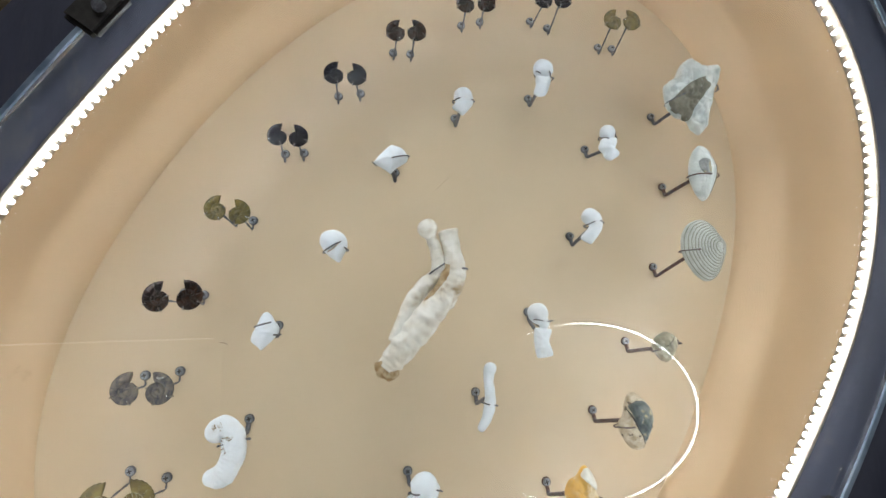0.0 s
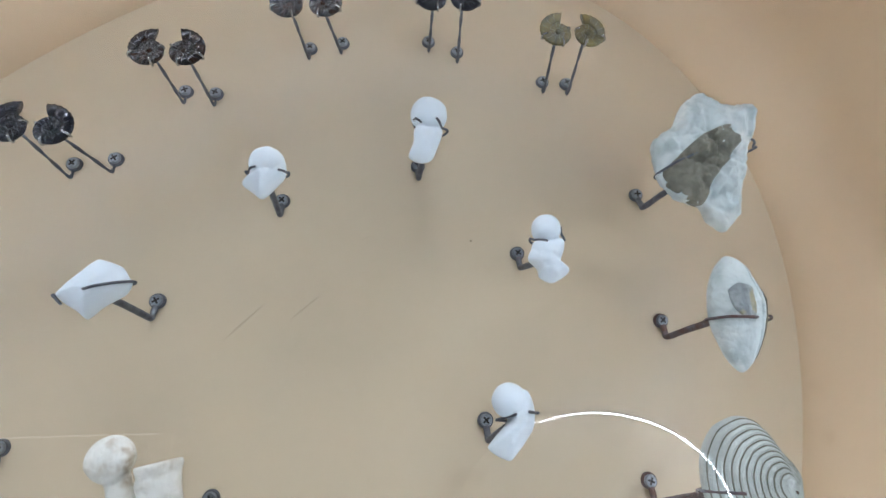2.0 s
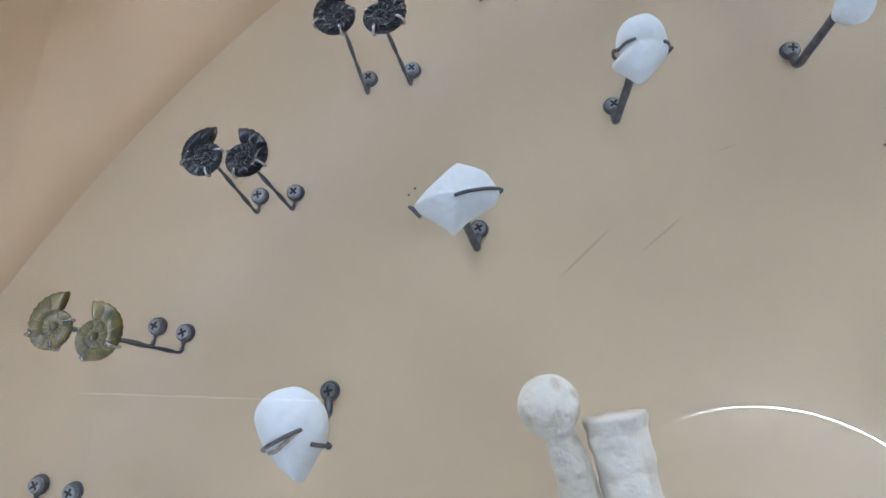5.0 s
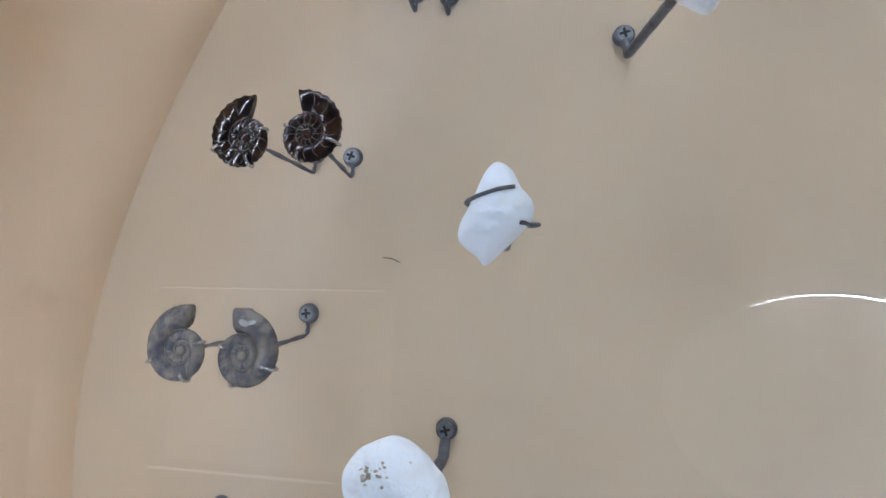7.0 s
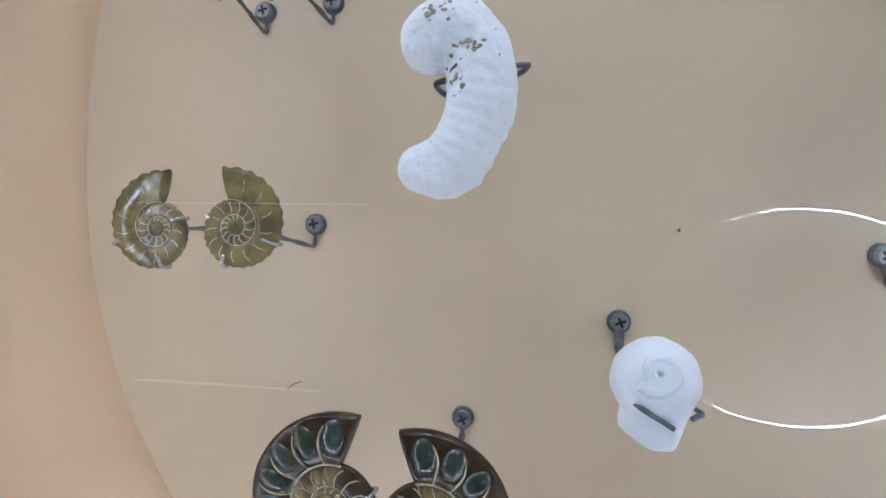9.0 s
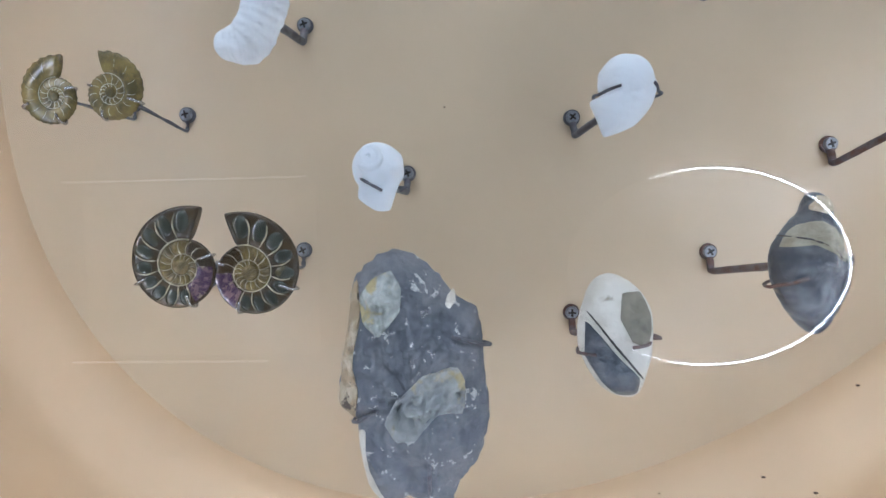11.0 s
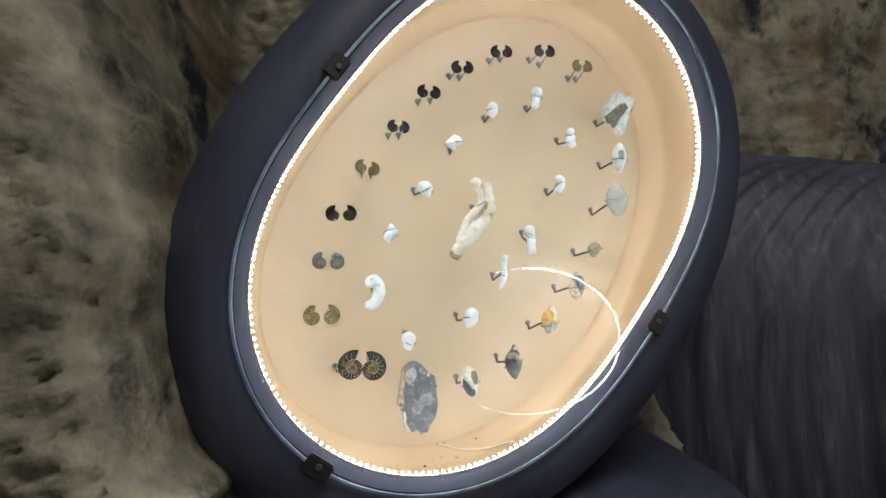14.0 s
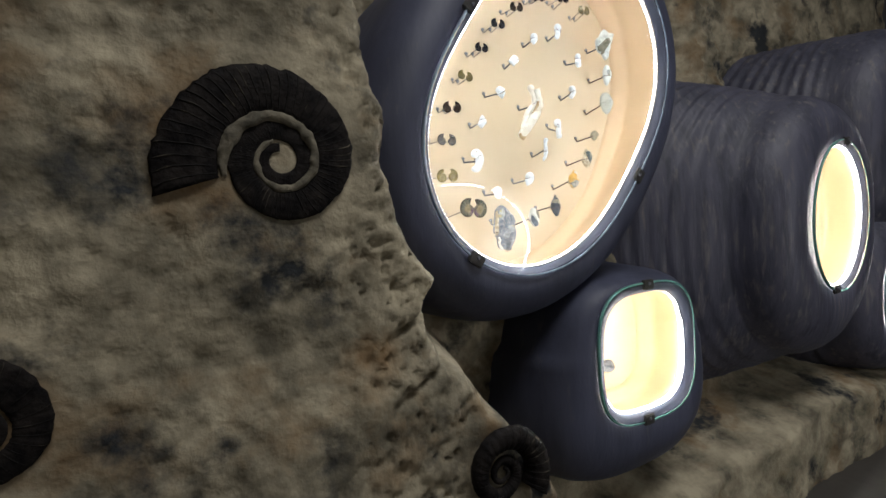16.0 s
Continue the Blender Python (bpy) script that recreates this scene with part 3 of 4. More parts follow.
PAIRS = [
    (((0.203, 1.788), (0.226, 1.788)), ((0.2110, 1.7880), (0.2298, 1.7870)), 0.0195, "olive"),
    (((0.120, 1.811), (0.143, 1.812)), ((0.1221, 1.8206), (0.1444, 1.8122)), 0.0195, "black"),
    (((0.027, 1.800), (0.051, 1.802)), ((0.0320, 1.8100), (0.0560, 1.8160)), 0.0195, "brown"),
    (((-0.053, 1.761), (-0.030, 1.762)), ((-0.0540, 1.7690), (-0.0330, 1.7680)), 0.0195, "brown"),
    (((-0.120, 1.708), (-0.096, 1.707)), ((-0.1195, 1.7100), (-0.0936, 1.7144)), 0.0195, "black"),
    (((-0.177, 1.637), (-0.156, 1.636)), ((-0.1794, 1.6372), (-0.1583, 1.6388)), 0.0185, "black"),
    (((-0.235, 1.559), (-0.212, 1.555)), ((-0.2294, 1.5623), (-0.2125, 1.5589)), 0.0195, "olive"),
    (((-0.285, 1.472), (-0.255, 1.473)), ((-0.2810, 1.4798), (-0.2609, 1.4772)), 0.0225, "brown"),
    (((-0.307, 1.388), (-0.277, 1.387)), ((-0.315, 1.395), (-0.2811, 1.3979)), 0.0230, "slate"),
    (((-0.3192, 1.2931), (-0.2858, 1.2941)), ((-0.323, 1.302), (-0.2883, 1.2937)), 0.0262, "green"),
    (((-0.2542, 1.2085), (-0.2142, 1.2050)), ((-0.2780, 1.1950), (-0.2160, 1.2060)), 0.0392, "chambered"),
]
for places, screws, width, tint in PAIRS:
    for k in range(2):
        big = tint == "chambered"
        ammonite(places[k], width, k == 1, tint, screws[k], big=big, chambers=15 if big else 13, deep={"chambered": 0.078, "green": 0.070}.get(tint, 0.06))


# ---- shells and stones ----
def two_tone(name, a, b, c, sc=55, sc3=30, mix3=(0.5, 0.58), rough=0.5, bump=0.5):
    return material(name, a, rough, second=b, scale=sc, mix=(0.42, 0.58), third=c, third_scale=sc3, third_mix=mix3, bump=bump, bump_scale=260)


GREY_BLUE = two_tone("blue_grey_shell", (0.022, 0.030, 0.046), (0.085, 0.10, 0.12), (0.40, 0.35, 0.26), 90, 60, (0.60, 0.66), 0.35)
TEAL = two_tone("teal_shell", (0.035, 0.06, 0.07), (0.13, 0.16, 0.15), (0.42, 0.36, 0.22), 90, 75, (0.56, 0.62), 0.3)
YELLOW = two_tone("ochre_shell", (0.62, 0.36, 0.06), (0.50, 0.33, 0.12), (0.66, 0.55, 0.34), 60, 50, (0.54, 0.62))
CHALK = two_tone("chalky_white_shell", (0.70, 0.69, 0.64), (0.56, 0.55, 0.49), (0.34, 0.32, 0.26), 70, 110, (0.58, 0.66), 0.7, 0.7)
OLIVE = two_tone("olive_shell", (0.24, 0.22, 0.15), (0.34, 0.32, 0.24), (0.14, 0.13, 0.1), 90, 40, (0.58, 0.66))
BLUEWHITE = two_tone("pale_blue_shell", (0.60, 0.65, 0.65), (0.42, 0.48, 0.49), (0.78, 0.80, 0.78), 60, 45, (0.52, 0.66), 0.35, 0.7)
MATRIX = two_tone("olive_matrix", (0.15, 0.14, 0.105), (0.22, 0.21, 0.165), (0.09, 0.09, 0.07), 120, 60, (0.55, 0.65), 0.9, 0.8)
SLATE_ROCK = two_tone("slate_rock", (0.105, 0.12, 0.145), (0.165, 0.175, 0.195), (0.44, 0.45, 0.45), 60, 150, (0.60, 0.65), 0.7, 1.0)
BARK = two_tone("cream_crust", (0.58, 0.52, 0.40), (0.36, 0.29, 0.19), (0.11, 0.09, 0.07), 70, 110, (0.55, 0.61), 0.9, 1.0)
SHINY = two_tone("pearly_shell", (0.46, 0.49, 0.47), (0.26, 0.29, 0.28), (0.42, 0.37, 0.20), 110, 80, (0.54, 0.62), 0.25, 0.8)
GREY_SHELL = two_tone("grey_shell", (0.20, 0.22, 0.23), (0.32, 0.34, 0.34), (0.34, 0.29, 0.16), 60, 50, (0.55, 0.64), 0.4, 0.6)
GREYPATCH = two_tone("grey_white_shell", (0.20, 0.22, 0.24), (0.40, 0.40, 0.38), (0.46, 0.36, 0.16), 90, 60, (0.56, 0.64), 0.4)
# grey-brown tone for the shade in the snail's opening fold
FOLD_SHADE = material("brown_fold_shade", (0.34, 0.30, 0.24), 0.8, second=(0.52, 0.48, 0.41), scale=260)
DARKLINE = material("dark_suture", (0.035, 0.033, 0.032), 0.6)
RUST_STAIN = material("rust_stained_shell", (0.30, 0.19, 0.08), 0.8, second=(0.50, 0.40, 0.25), scale=180, bump=0.5, bump_scale=300)
COLOURED = "coloured shell fossils"


def closed_curve(points, n, sharp=False):
    """A closed line through (right, up) points, evenly cut into n places."""
    p = [np.array(q[:2], float) for q in points]
    m = len(p)
    fine = []
    for i in range(m):
        a, b, c, d = p[i - 1], p[i], p[(i + 1) % m], p[(i + 2) % m]
        for s in range(10):
            t = s / 10
            round_way = 0.5 * (2 * b + (c - a) * t + (2 * a - 5 * b + 4 * c - d) * t * t + (3 * b - a - 3 * c + d) * t ** 3)
            fine.append(0.6 * (b + (c - b) * t) + 0.4 * round_way if sharp else round_way)
    fine = np.array(fine + [fine[0]])
    run = np.concatenate([[0], np.cumsum(np.linalg.norm(np.diff(fine, axis=0), axis=1))])
    at = np.linspace(0, run[-1], n, endpoint=False)
    return np.stack([np.interp(at, run, fine[:, 0]), np.interp(at, run, fine[:, 1])], 1)


class Bulge:
    """A rounded body over an outline: how far its front stands out at any place (millimetres)."""

    def __init__(self, points, depth, power, sharp, rough, seed, grooves=0, centre=None):
        self.edge = closed_curve(points, 120, sharp)
        self.c = np.array(centre, float) if centre is not None else self.edge.mean(0)
        self.depth, self.power, self.rough, self.grooves = depth, power, rough, grooves
        self.off = Vector((seed, 2.3 * seed, 0.7 * seed))
        d = self.edge - self.c
        order = np.argsort(np.arctan2(d[:, 1], d[:, 0]))
        self.angles = np.arctan2(d[:, 1], d[:, 0])[order]
        self.reach = np.hypot(d[:, 0], d[:, 1])[order]
        self.low, self.high = self.edge[:, 1].min(), self.edge[:, 1].max()

    def front(self, x, z):
        dx, dz = x - self.c[0], z - self.c[1]
        far = np.interp(math.atan2(dz, dx), self.angles, self.reach, period=2 * math.pi)
        s = min(1.0, math.hypot(dx, dz) / max(far, 1e-6))
        h = self.depth * max(0.0, 1 - s * s) ** self.power
        q = Vector((x, 0, z))
        h *= 1 + self.rough * (0.9 * noise.noise(q * 0.075 + self.off) + 0.5 * noise.fractal(q * 0.17 + self.off, 0.8, 2.1, 5))
        if self.rough > 0.25:
            h -= self.rough * (9.0 * abs(noise.noise(q * 0.07 + 2 * self.off)) + 4.0 * abs(noise.noise(q * 0.21 + 3 * self.off))) * max(h, 0.0) / self.depth
        if self.grooves:
            h *= 1 + 0.018 * math.sin(2 * math.pi * self.grooves * (z - self.low + 0.15 * x) / (self.high - self.low))
        return h

    def mesh(self, ripples=0, rings=34):
        out = []
        for side in (1, -1):
            span = range(rings) if side > 0 else range(rings - 1, -1, -1)
            for k in span:
                s = math.sin(0.5 * math.pi * (k + 0.15) / (rings - 0.85))
                ring = []
                for q in self.edge:
                    x, z = self.c + (q - self.c) * s
                    if side < 0 and k == rings - 1:
                        continue
                    y = -self.front(x, z) if side > 0 else 0.75 * self.depth * max(0.0, 1 - s * s) ** self.power
                    if ripples and side > 0:
                        y *= 1 + 0.045 * math.cos(2 * math.pi * ripples * s)
                    wob = 1 + 0.02 * self.rough * 4 * noise.noise(Vector((x, 9, z)) * 0.35 + self.off)
                    ring.append((x * wob / 1000, y / 1000, z * wob / 1000))
                if ring:
                    out.append(ring)
        return loft(out)

    def patch(self, points, proud=0.45, sharp=True):
        """A thin piece that follows the front of the body."""
        edge = closed_curve(points, 72, sharp)
        c = edge.mean(0)
        rings = []
        for s, up in ((1.0, -1.2), (1.0, 0.15)) + tuple((1.0 - 0.97 * (i + 1) / 18, 1.0) for i in range(18)):
            ring = []
            for q in edge:
                x, z = c + (q - c) * s
                rough = 1 + 0.4 * noise.fractal(Vector((x, 3, z)) * 0.3 + self.off, 0.9, 2.1, 3)
                ring.append((x / 1000, -(self.front(x, z) + proud * up * rough) / 1000, z / 1000))
            rings.append(ring)
        return loft(rings)

    def line(self, points, radius):
        path = smooth_path(points, 8)
        m = len(path)
        rad = [radius * (0.35 + 0.65 * math.sin(math.pi * (i + 0.5) / m) ** 0.5) / 1000 for i in range(m)]
        return tube([(x / 1000, -(self.front(x, z) + 0.1 * radius) / 1000, z / 1000) for x, z in path], rad, 7, 1.0, 0.3, 500)


def fused(ob, size, rounds=3):
    """Melts the pieces of a mesh into one skin."""
    m = ob.modifiers.new("skin", "REMESH")
    m.mode, m.voxel_size, m.use_smooth_shade = "VOXEL", size, True
    s = ob.modifiers.new("soften", "SMOOTH")
    s.factor, s.iterations = 0.5, rounds


def specimen(name, label, place, screw, mat, depth=9, power=0.5, sharp=False, rough=0.16, grooves=0, ball_deep=0, thick=0.0042, mount=None, group="white shell fossils",
             body=(), ball=(), neck=(), strand=(), prong=(), coil=(), patches=(), lines=(), back=False, slim=1.0):
    """One mounted specimen; outlines and paths in millimetres (right, up) round its place."""
    thing = holder(name, place, label, "fossil" if back else "shell fossil", group)
    seed = 10 * abs(place[0]) + 7 * place[2]
    bits, bulge = [], None
    if body:
        bulge = Bulge(body, depth, power, sharp, rough, seed, grooves)
        bits.append(bulge.mesh())
    deep = depth if body else 0
    for x, z, r in list(ball) + list(neck):
        d = ball_deep or min(max(deep, r * 0.75) + 1.5, r) if body else r
        deep = max(deep, d)
        bits.append(ball_mesh((x / 1000, -0.0005, z / 1000), r / 1000, 32, 18, (1, d / r, 1), 0.05, 200))
    if strand:
        path = smooth_path([(x, 0.0, z, r) for x, z, r in strand], 12)
        m = len(path)
        rad = [max(p[3], 0.5) / 1000 * (1 + 0.035 * math.sin(2 * math.pi * grooves * 2 * i / m) * (0.25 if i < 0.45 * m else 1) if grooves else p[3] / max(p[3], 0.5)) for i, p in enumerate(path)]
        if not grooves:
            rad = [p[3] / 1000 for p in path]
        pts = [(p[0] / 1000, p[1] / 1000, p[2] / 1000) for p in path]
        bits.append(tube(pts, rad, 26, 1.0, 0.10, 140))
        bits.append(ball_mesh(pts[0], rad[0] * 0.98, 22, 12))
        bits.append(ball_mesh(pts[-1], rad[-1] * 0.98, 22, 12))
        deep = max(deep, max(r for _, _, r in strand) * 0.95)
    for x, z, r in coil:
        pts, rad = [], []
        for i in range(100):
            a = 2 * math.pi * i / 36
            q = r * 0.16 * math.exp(0.105 * a)
            pts.append(((x + q * math.cos(2.2 - a)) / 1000, -(deep + 2.0 - 1.6 * i / 100) / 1000, (z + q * math.sin(2.2 - a)) / 1000))
            rad.append((0.4 + 0.27 * q) / 1000)
        bits.append(tube(pts, rad, 12))
    v, f = join_meshes(bits)
    ob = mesh_object("stone" if back else "shell", v, f, mat, thing)
    if len(bits) > 1:
        fused(ob, 0.0005 if coil else 0.0006, 1 if coil else 4)
    for n, points, m, words in patches:
        v, f = bulge.patch(points, 1.1 if rough > 0.25 else 0.6)
        mesh_object(n, v, f, m, thing, words)
    for n, points, m, r, words in lines:
        v, f = bulge.line(points, r)
        mesh_object(n, v, f, m, thing, words)
    thing.scale = (slim, 1, 1)
    c = Vector(place)
    hooks = []

    def height(x, z):
        h = bulge.front(x, z) if bulge else 0.0
        for bx, bz, r in list(ball) + list(strand) + list(neck):
            q = (x - bx) ** 2 + (z - bz) ** 2
            if q < r * r:
                h = max(h, math.sqrt(r * r - q) * (0.9 if body else 1.0))
        return h

    for (ex, ez), (tx, tz) in zip(prong[::2], prong[1::2]):
        ex, tx = ex * slim, tx * slim
        edge = Vector((ex, 0, ez)) / 1000
        path = [c + Vector((0, deep * 0.0007, ez * 0.0005)), c + Vector((edge.x * 0.8, deep * 0.0006, edge.z * 0.9)), c + edge]
        for t in (0.25, 0.5, 0.75, 1.0):
            x, z = ex + (tx - ex) * t, ez + (tz - ez) * t
            path.append(c + Vector((x, -height(x, z) - 0.5, z)) / 1000)
        hooks.append(path)
    wire_mount(screw, c + Vector((0, deep * 0.00075, -0.001)), thick, False, mount, hooks)
    return thing


specimen("sea_snail", "white snail shell with a round whorl and pointed foot", (-0.1185, -0.068, 1.5175), (-0.1288, 1.5310), WHITE, depth=11,
         body=[(-13.5, 4.5), (-11.5, 11.5), (-6.5, 15.5), (0.5, 16.5), (7.5, 13.5), (12.5, 7.5), (13.5, -1.5), (9.5, -9.5), (5.5, -16.5), (-0.5, -13.5), (-5.5, -9.5), (-10.5, -3.5)],
         ball=[(-3.5, 5.5, 10.5)],
         prong=[(-10.5, -6.5), (7.5, 2.5), (14.5, -4.5), (10.5, -2.5)],
         lines=[("suture", [(7.5, 2.5), (-0.5, -4.5), (-5.5, -6.5)], FOLD_SHADE, 0.9, "opening fold with its shade put in as grey-brown colour")])
specimen("bivalve_mould", "white angular shell mould with a pointed tip", (-0.0600, -0.058, 1.6120), (-0.0538, 1.6161), WHITE, depth=9, sharp=True,
         body=[(-18, -3), (-11, 6), (0, 16), (12, 12), (18, 3), (16, -3), (5, -10), (-1, -16), (-6, -12), (-14, -7)],
         prong=[(-20, -3), (-15, -8), (19, 4), (0, -2)])
specimen("sea_snail", "small white snail shell with a broken lower lip", (0.0200, -0.053, 1.6815), (0.0192, 1.6856), WHITE, depth=8,
         body=[(-9, 4.5), (-7, 12.5), (-1, 15.5), (8, 13.5), (12, 6.5), (12, -1.5), (7, -8.5), (0, -15.5), (-6, -11.5), (-12, -6.5), (-8, -1.5)],
         ball=[(1, 6.5, 10.5)],
         prong=[(-11, 1.5), (-3, 1.5), (14, 1.5), (9, 0.5)])
specimen("worm_shell", "white shell with round head and short column", (0.1155, -0.047, 1.7110), (0.1129, 1.7141), WHITE, depth=7, ball_deep=9,
         body=[(-5.5, 8), (10.5, 7), (7.5, -7), (3.5, -15), (-3.5, -17), (-10.5, -13), (-7.5, -3)],
         ball=[(2.5, 17, 12)],
         prong=[(-7.5, 12), (-2.5, 8), (14.5, 6), (6.5, 10)])
specimen("worm_shell", "white coiled shell with round head and flared foot", (0.1870, -0.053, 1.6325), (0.1820, 1.6486), WHITE, depth=8, ball_deep=8, grooves=5,
         body=[(-6, 9.5), (9, 10.5), (10, 4.5), (7, -4.5), (12, -9.5), (2, -16.5), (-6, -13.5), (-7, -8.5), (-12, -2.5), (-10, 3.5)],
         ball=[(0, 16.5, 9)],
         prong=[(-10, 10.5), (-1, 7.5), (11, 9.5), (8, 16.5)])
specimen("worm_shell", "white curved shell shaped like a hook", (0.1595, -0.051, 1.5385), (0.1544, 1.5387), WHITE, depth=8, sharp=True,
         body=[(0.5, 18.5), (10.5, 17.5), (13.5, 6.5), (11.5, -3.5), (-1.5, -18.5), (-13.5, -11.5), (-2.5, 0.5), (0.5, 7.5)],
         ball=[(-0.5, 12.5, 9.5)],
         prong=[(-7.5, 2.5), (1.5, 5.5), (15.5, 5.5), (8.5, 6.5)])
specimen("worm_shell", "white pitted shell with round head and column", (0.0950, -0.055, 1.4230), (0.0968, 1.4497), WHITE_PITTED, depth=7, sharp=True,
         body=[(-8, 8), (10, 6), (6, -6), (10, -21), (-7, -23), (-10, -7)],
         ball=[(-4, 23, 11)],
         neck=[(2, 13, 6)],
         prong=[(-12, 17), (-1, 15), (12, 15), (3, 14)])
specimen("worm_shell", "slender white rod-shaped shell with round top", (0.0295, -0.065, 1.3640), (0.0314, 1.3625), WHITE,
         ball=[(5.5, 28, 6.5)],
         strand=[(4.5, 26, 6), (3.5, 16, 5), (4.5, 3, 5.5), (3.5, -8, 6), (-0.5, -20, 5), (-5.5, -28, 4)],
         prong=[(-4.5, -4), (2.5, -6), (11.5, -8), (7.5, -7)])
specimen("sea_snail", "round white snail shell with a notched lip", (-0.0350, -0.068, 1.2790), (-0.0457, 1.2844), WHITE, depth=10, sharp=True,
         body=[(-12, 12), (-7, 18), (2, 18), (11, 15), (16, 6), (13, -4), (5, -13), (-9, -18), (-12, -11), (-16, -1), (-10, 2)],
         ball=[(1, 8, 13)],
         prong=[(-14, 2), (-4, 4), (18, 2), (12, 6)])
specimen("worm_shell", "large white pitted S-shaped fossil worm shell", (-0.2140, -0.076, 1.3300), (-0.2101, 1.3464), WHITE_PITTED, grooves=9, thick=0.005,
         ball=[(-6, 18, 10)],
         strand=[(-5, 20, 10), (1, 21, 10.5), (8, 13, 10.5), (9, 1, 11), (6, -10, 10), (0, -20, 10), (-9, -21, 8)],
         prong=[(-5, 5), (3, 8), (23, 10), (14, 10)])
specimen("bivalve_mould", "white leaf-shaped shell mould held by a rod", (-0.1825, -0.066, 1.4360), (-0.1827, 1.4424), WHITE, depth=9, grooves=7,
         body=[(0.5, 18), (5.5, 15), (8.5, 9), (12.5, 4), (12.5, -2), (8.5, -7), (3.5, -12), (-3.5, -18), (-6.5, -15), (-12.5, -10), (-12.5, -4), (-9.5, 2), (-6.5, 9), (-3.5, 15)],
         prong=[(-10.5, 4), (6.5, 8), (14.5, -4), (8.5, -4)])
specimen("sea_snail", "white coiled snail shell with a square lip", (-0.1520, -0.077, 1.2415), (-0.1480, 1.2529), WHITE, depth=9, sharp=True,
         body=[(-10, -1.5), (-11, -7.5), (-3, -13.5), (4, -13.5), (7, -5.5), (11, 4.5), (9, 13.5), (2, 9.5)],
         ball=[(-1, 6.5, 12.5)],
         prong=[(-10, 2.5), (2, -4.5), (12, -2.5), (9, -4.5)],
         coil=[(-3, 11.5, 6)])
specimen("cockle_shell", "pale blue-grey open clam with a worn grey face", (0.2830, -0.075, 1.5945), (0.2801, 1.6006), BLUEWHITE, depth=12, slim=0.82, mount=RUST, group=COLOURED,
         body=[(0, 31.5), (8, 27.5), (13, 17.5), (19, 8.5), (17, -3.5), (10, -18.5), (-2, -31.5), (-10, -27.5), (-15, -18.5), (-19, -6.5), (-18, 9.5), (-12, 22.5), (-5, 29.5)],
         prong=[(-20, -3.5), (3, -4.5), (21, -4.5), (14, -3.5)],
         patches=[("worn_face", [(-11, 10.5), (-4, 14.5), (4, 11.5), (5, 1.5), (2, -5.5), (-5, -4.5), (-11, 1.5)], GREY_SHELL, "brown-grey worn face")],
         lines=[("hinge_ridge", [(5, 24.5), (11, 11.5), (10, -1.5), (2, -23.5)], BLUEWHITE, 1.3, "pale raised hinge ridge"), ("second_ridge", [(9, 24.5), (16, 7.5), (13, -6.5), (3, -25.5)], MATRIX, 0.8, "dark groove beside the hinge")])
specimen("oyster_fossil", "jagged pale blue oyster fossil with olive stone patch", (0.2925, -0.062, 1.6925), (0.2746, 1.6939), BLUEWHITE, depth=15, power=0.42, slim=0.9, sharp=True, rough=0.5, group=COLOURED,
         body=[(-39.5, 11.5), (-22.5, 22.5), (-14.5, 36.5), (0.5, 47.5), (11.5, 40.5), (19.5, 37.5), (39.5, 39.5), (38.5, 25.5), (28.5, 6.5), (17.5, -21.5), (12.5, -37.5), (2.5, -47.5), (-7.5, -41.5), (-11.5, -32.5), (-29.5, -25.5), (-39.5, -12.5)],
         prong=[(-39.5, -10.5), (-17.5, -1.5), (37.5, 9.5), (27.5, 10.5)],
         patches=[("stone_patch", [(-37.5, -10.5), (-21.5, 3.5), (-3.5, 15.5), (10.5, 17.5), (17.5, 10.5), (7.5, -2.5), (-6.5, -16.5), (-12.5, -31.5), (-26.5, -26.5), (-34.5, -19.5)], MATRIX, "olive-grey rough matrix")])
specimen("small_clam", "small olive-brown clam shell on rusty rod", (0.2175, -0.075, 1.4075), (0.2127, 1.4124), OLIVE, depth=11, mount=RUST, group=COLOURED,
         body=[(-13.5, 3.5), (-7.5, 11.5), (3.5, 15.5), (12.5, 9.5), (13.5, 2.5), (8.5, -7.5), (0.5, -15.5), (-6.5, -12.5), (-11.5, -4.5)],
         prong=[(-13.5, -4.5), (-8.5, -1.5), (19.5, 2.5), (10.5, 6.5)],
         lines=[("valve_seam", [(-12.5, -1.5), (-2.5, 1.5), (5.5, 7.5), (9.5, 11.5)], MATRIX, 0.6, "dark seam between the valves")])
specimen("sea_snail", "dark teal and yellow snail fossil on rod", (0.1735, -0.083, 1.3380), (0.1658, 1.3368), BARK, depth=14, rough=0.3, mount=RUST, group=COLOURED,
         body=[(-8.5, 18), (-5.5, 24), (0.5, 27), (6.5, 23), (13.5, 16), (17.5, 4), (14.5, -7), (9.5, -16), (5.5, -26), (-2.5, -27), (-9.5, -22), (-15.5, -11), (-17.5, -2), (-11.5, 6)],
         prong=[(-20.5, -5), (-6.5, -4), (17.5, -7), (13.5, -5)],
         patches=[("whorl", [(-8.5, 15), (-1.5, 20), (7.5, 19), (14.5, 13), (16.5, 1), (13.5, -8), (4.5, -18), (-0.5, -11), (-5.5, 2)], TEAL, "blue-green polished whorl")],
         lines=[("suture", [(-9.5, 12), (-5.5, 1), (0.5, -12), (4.5, -20)], DARKLINE, 0.8, "dark suture line")])
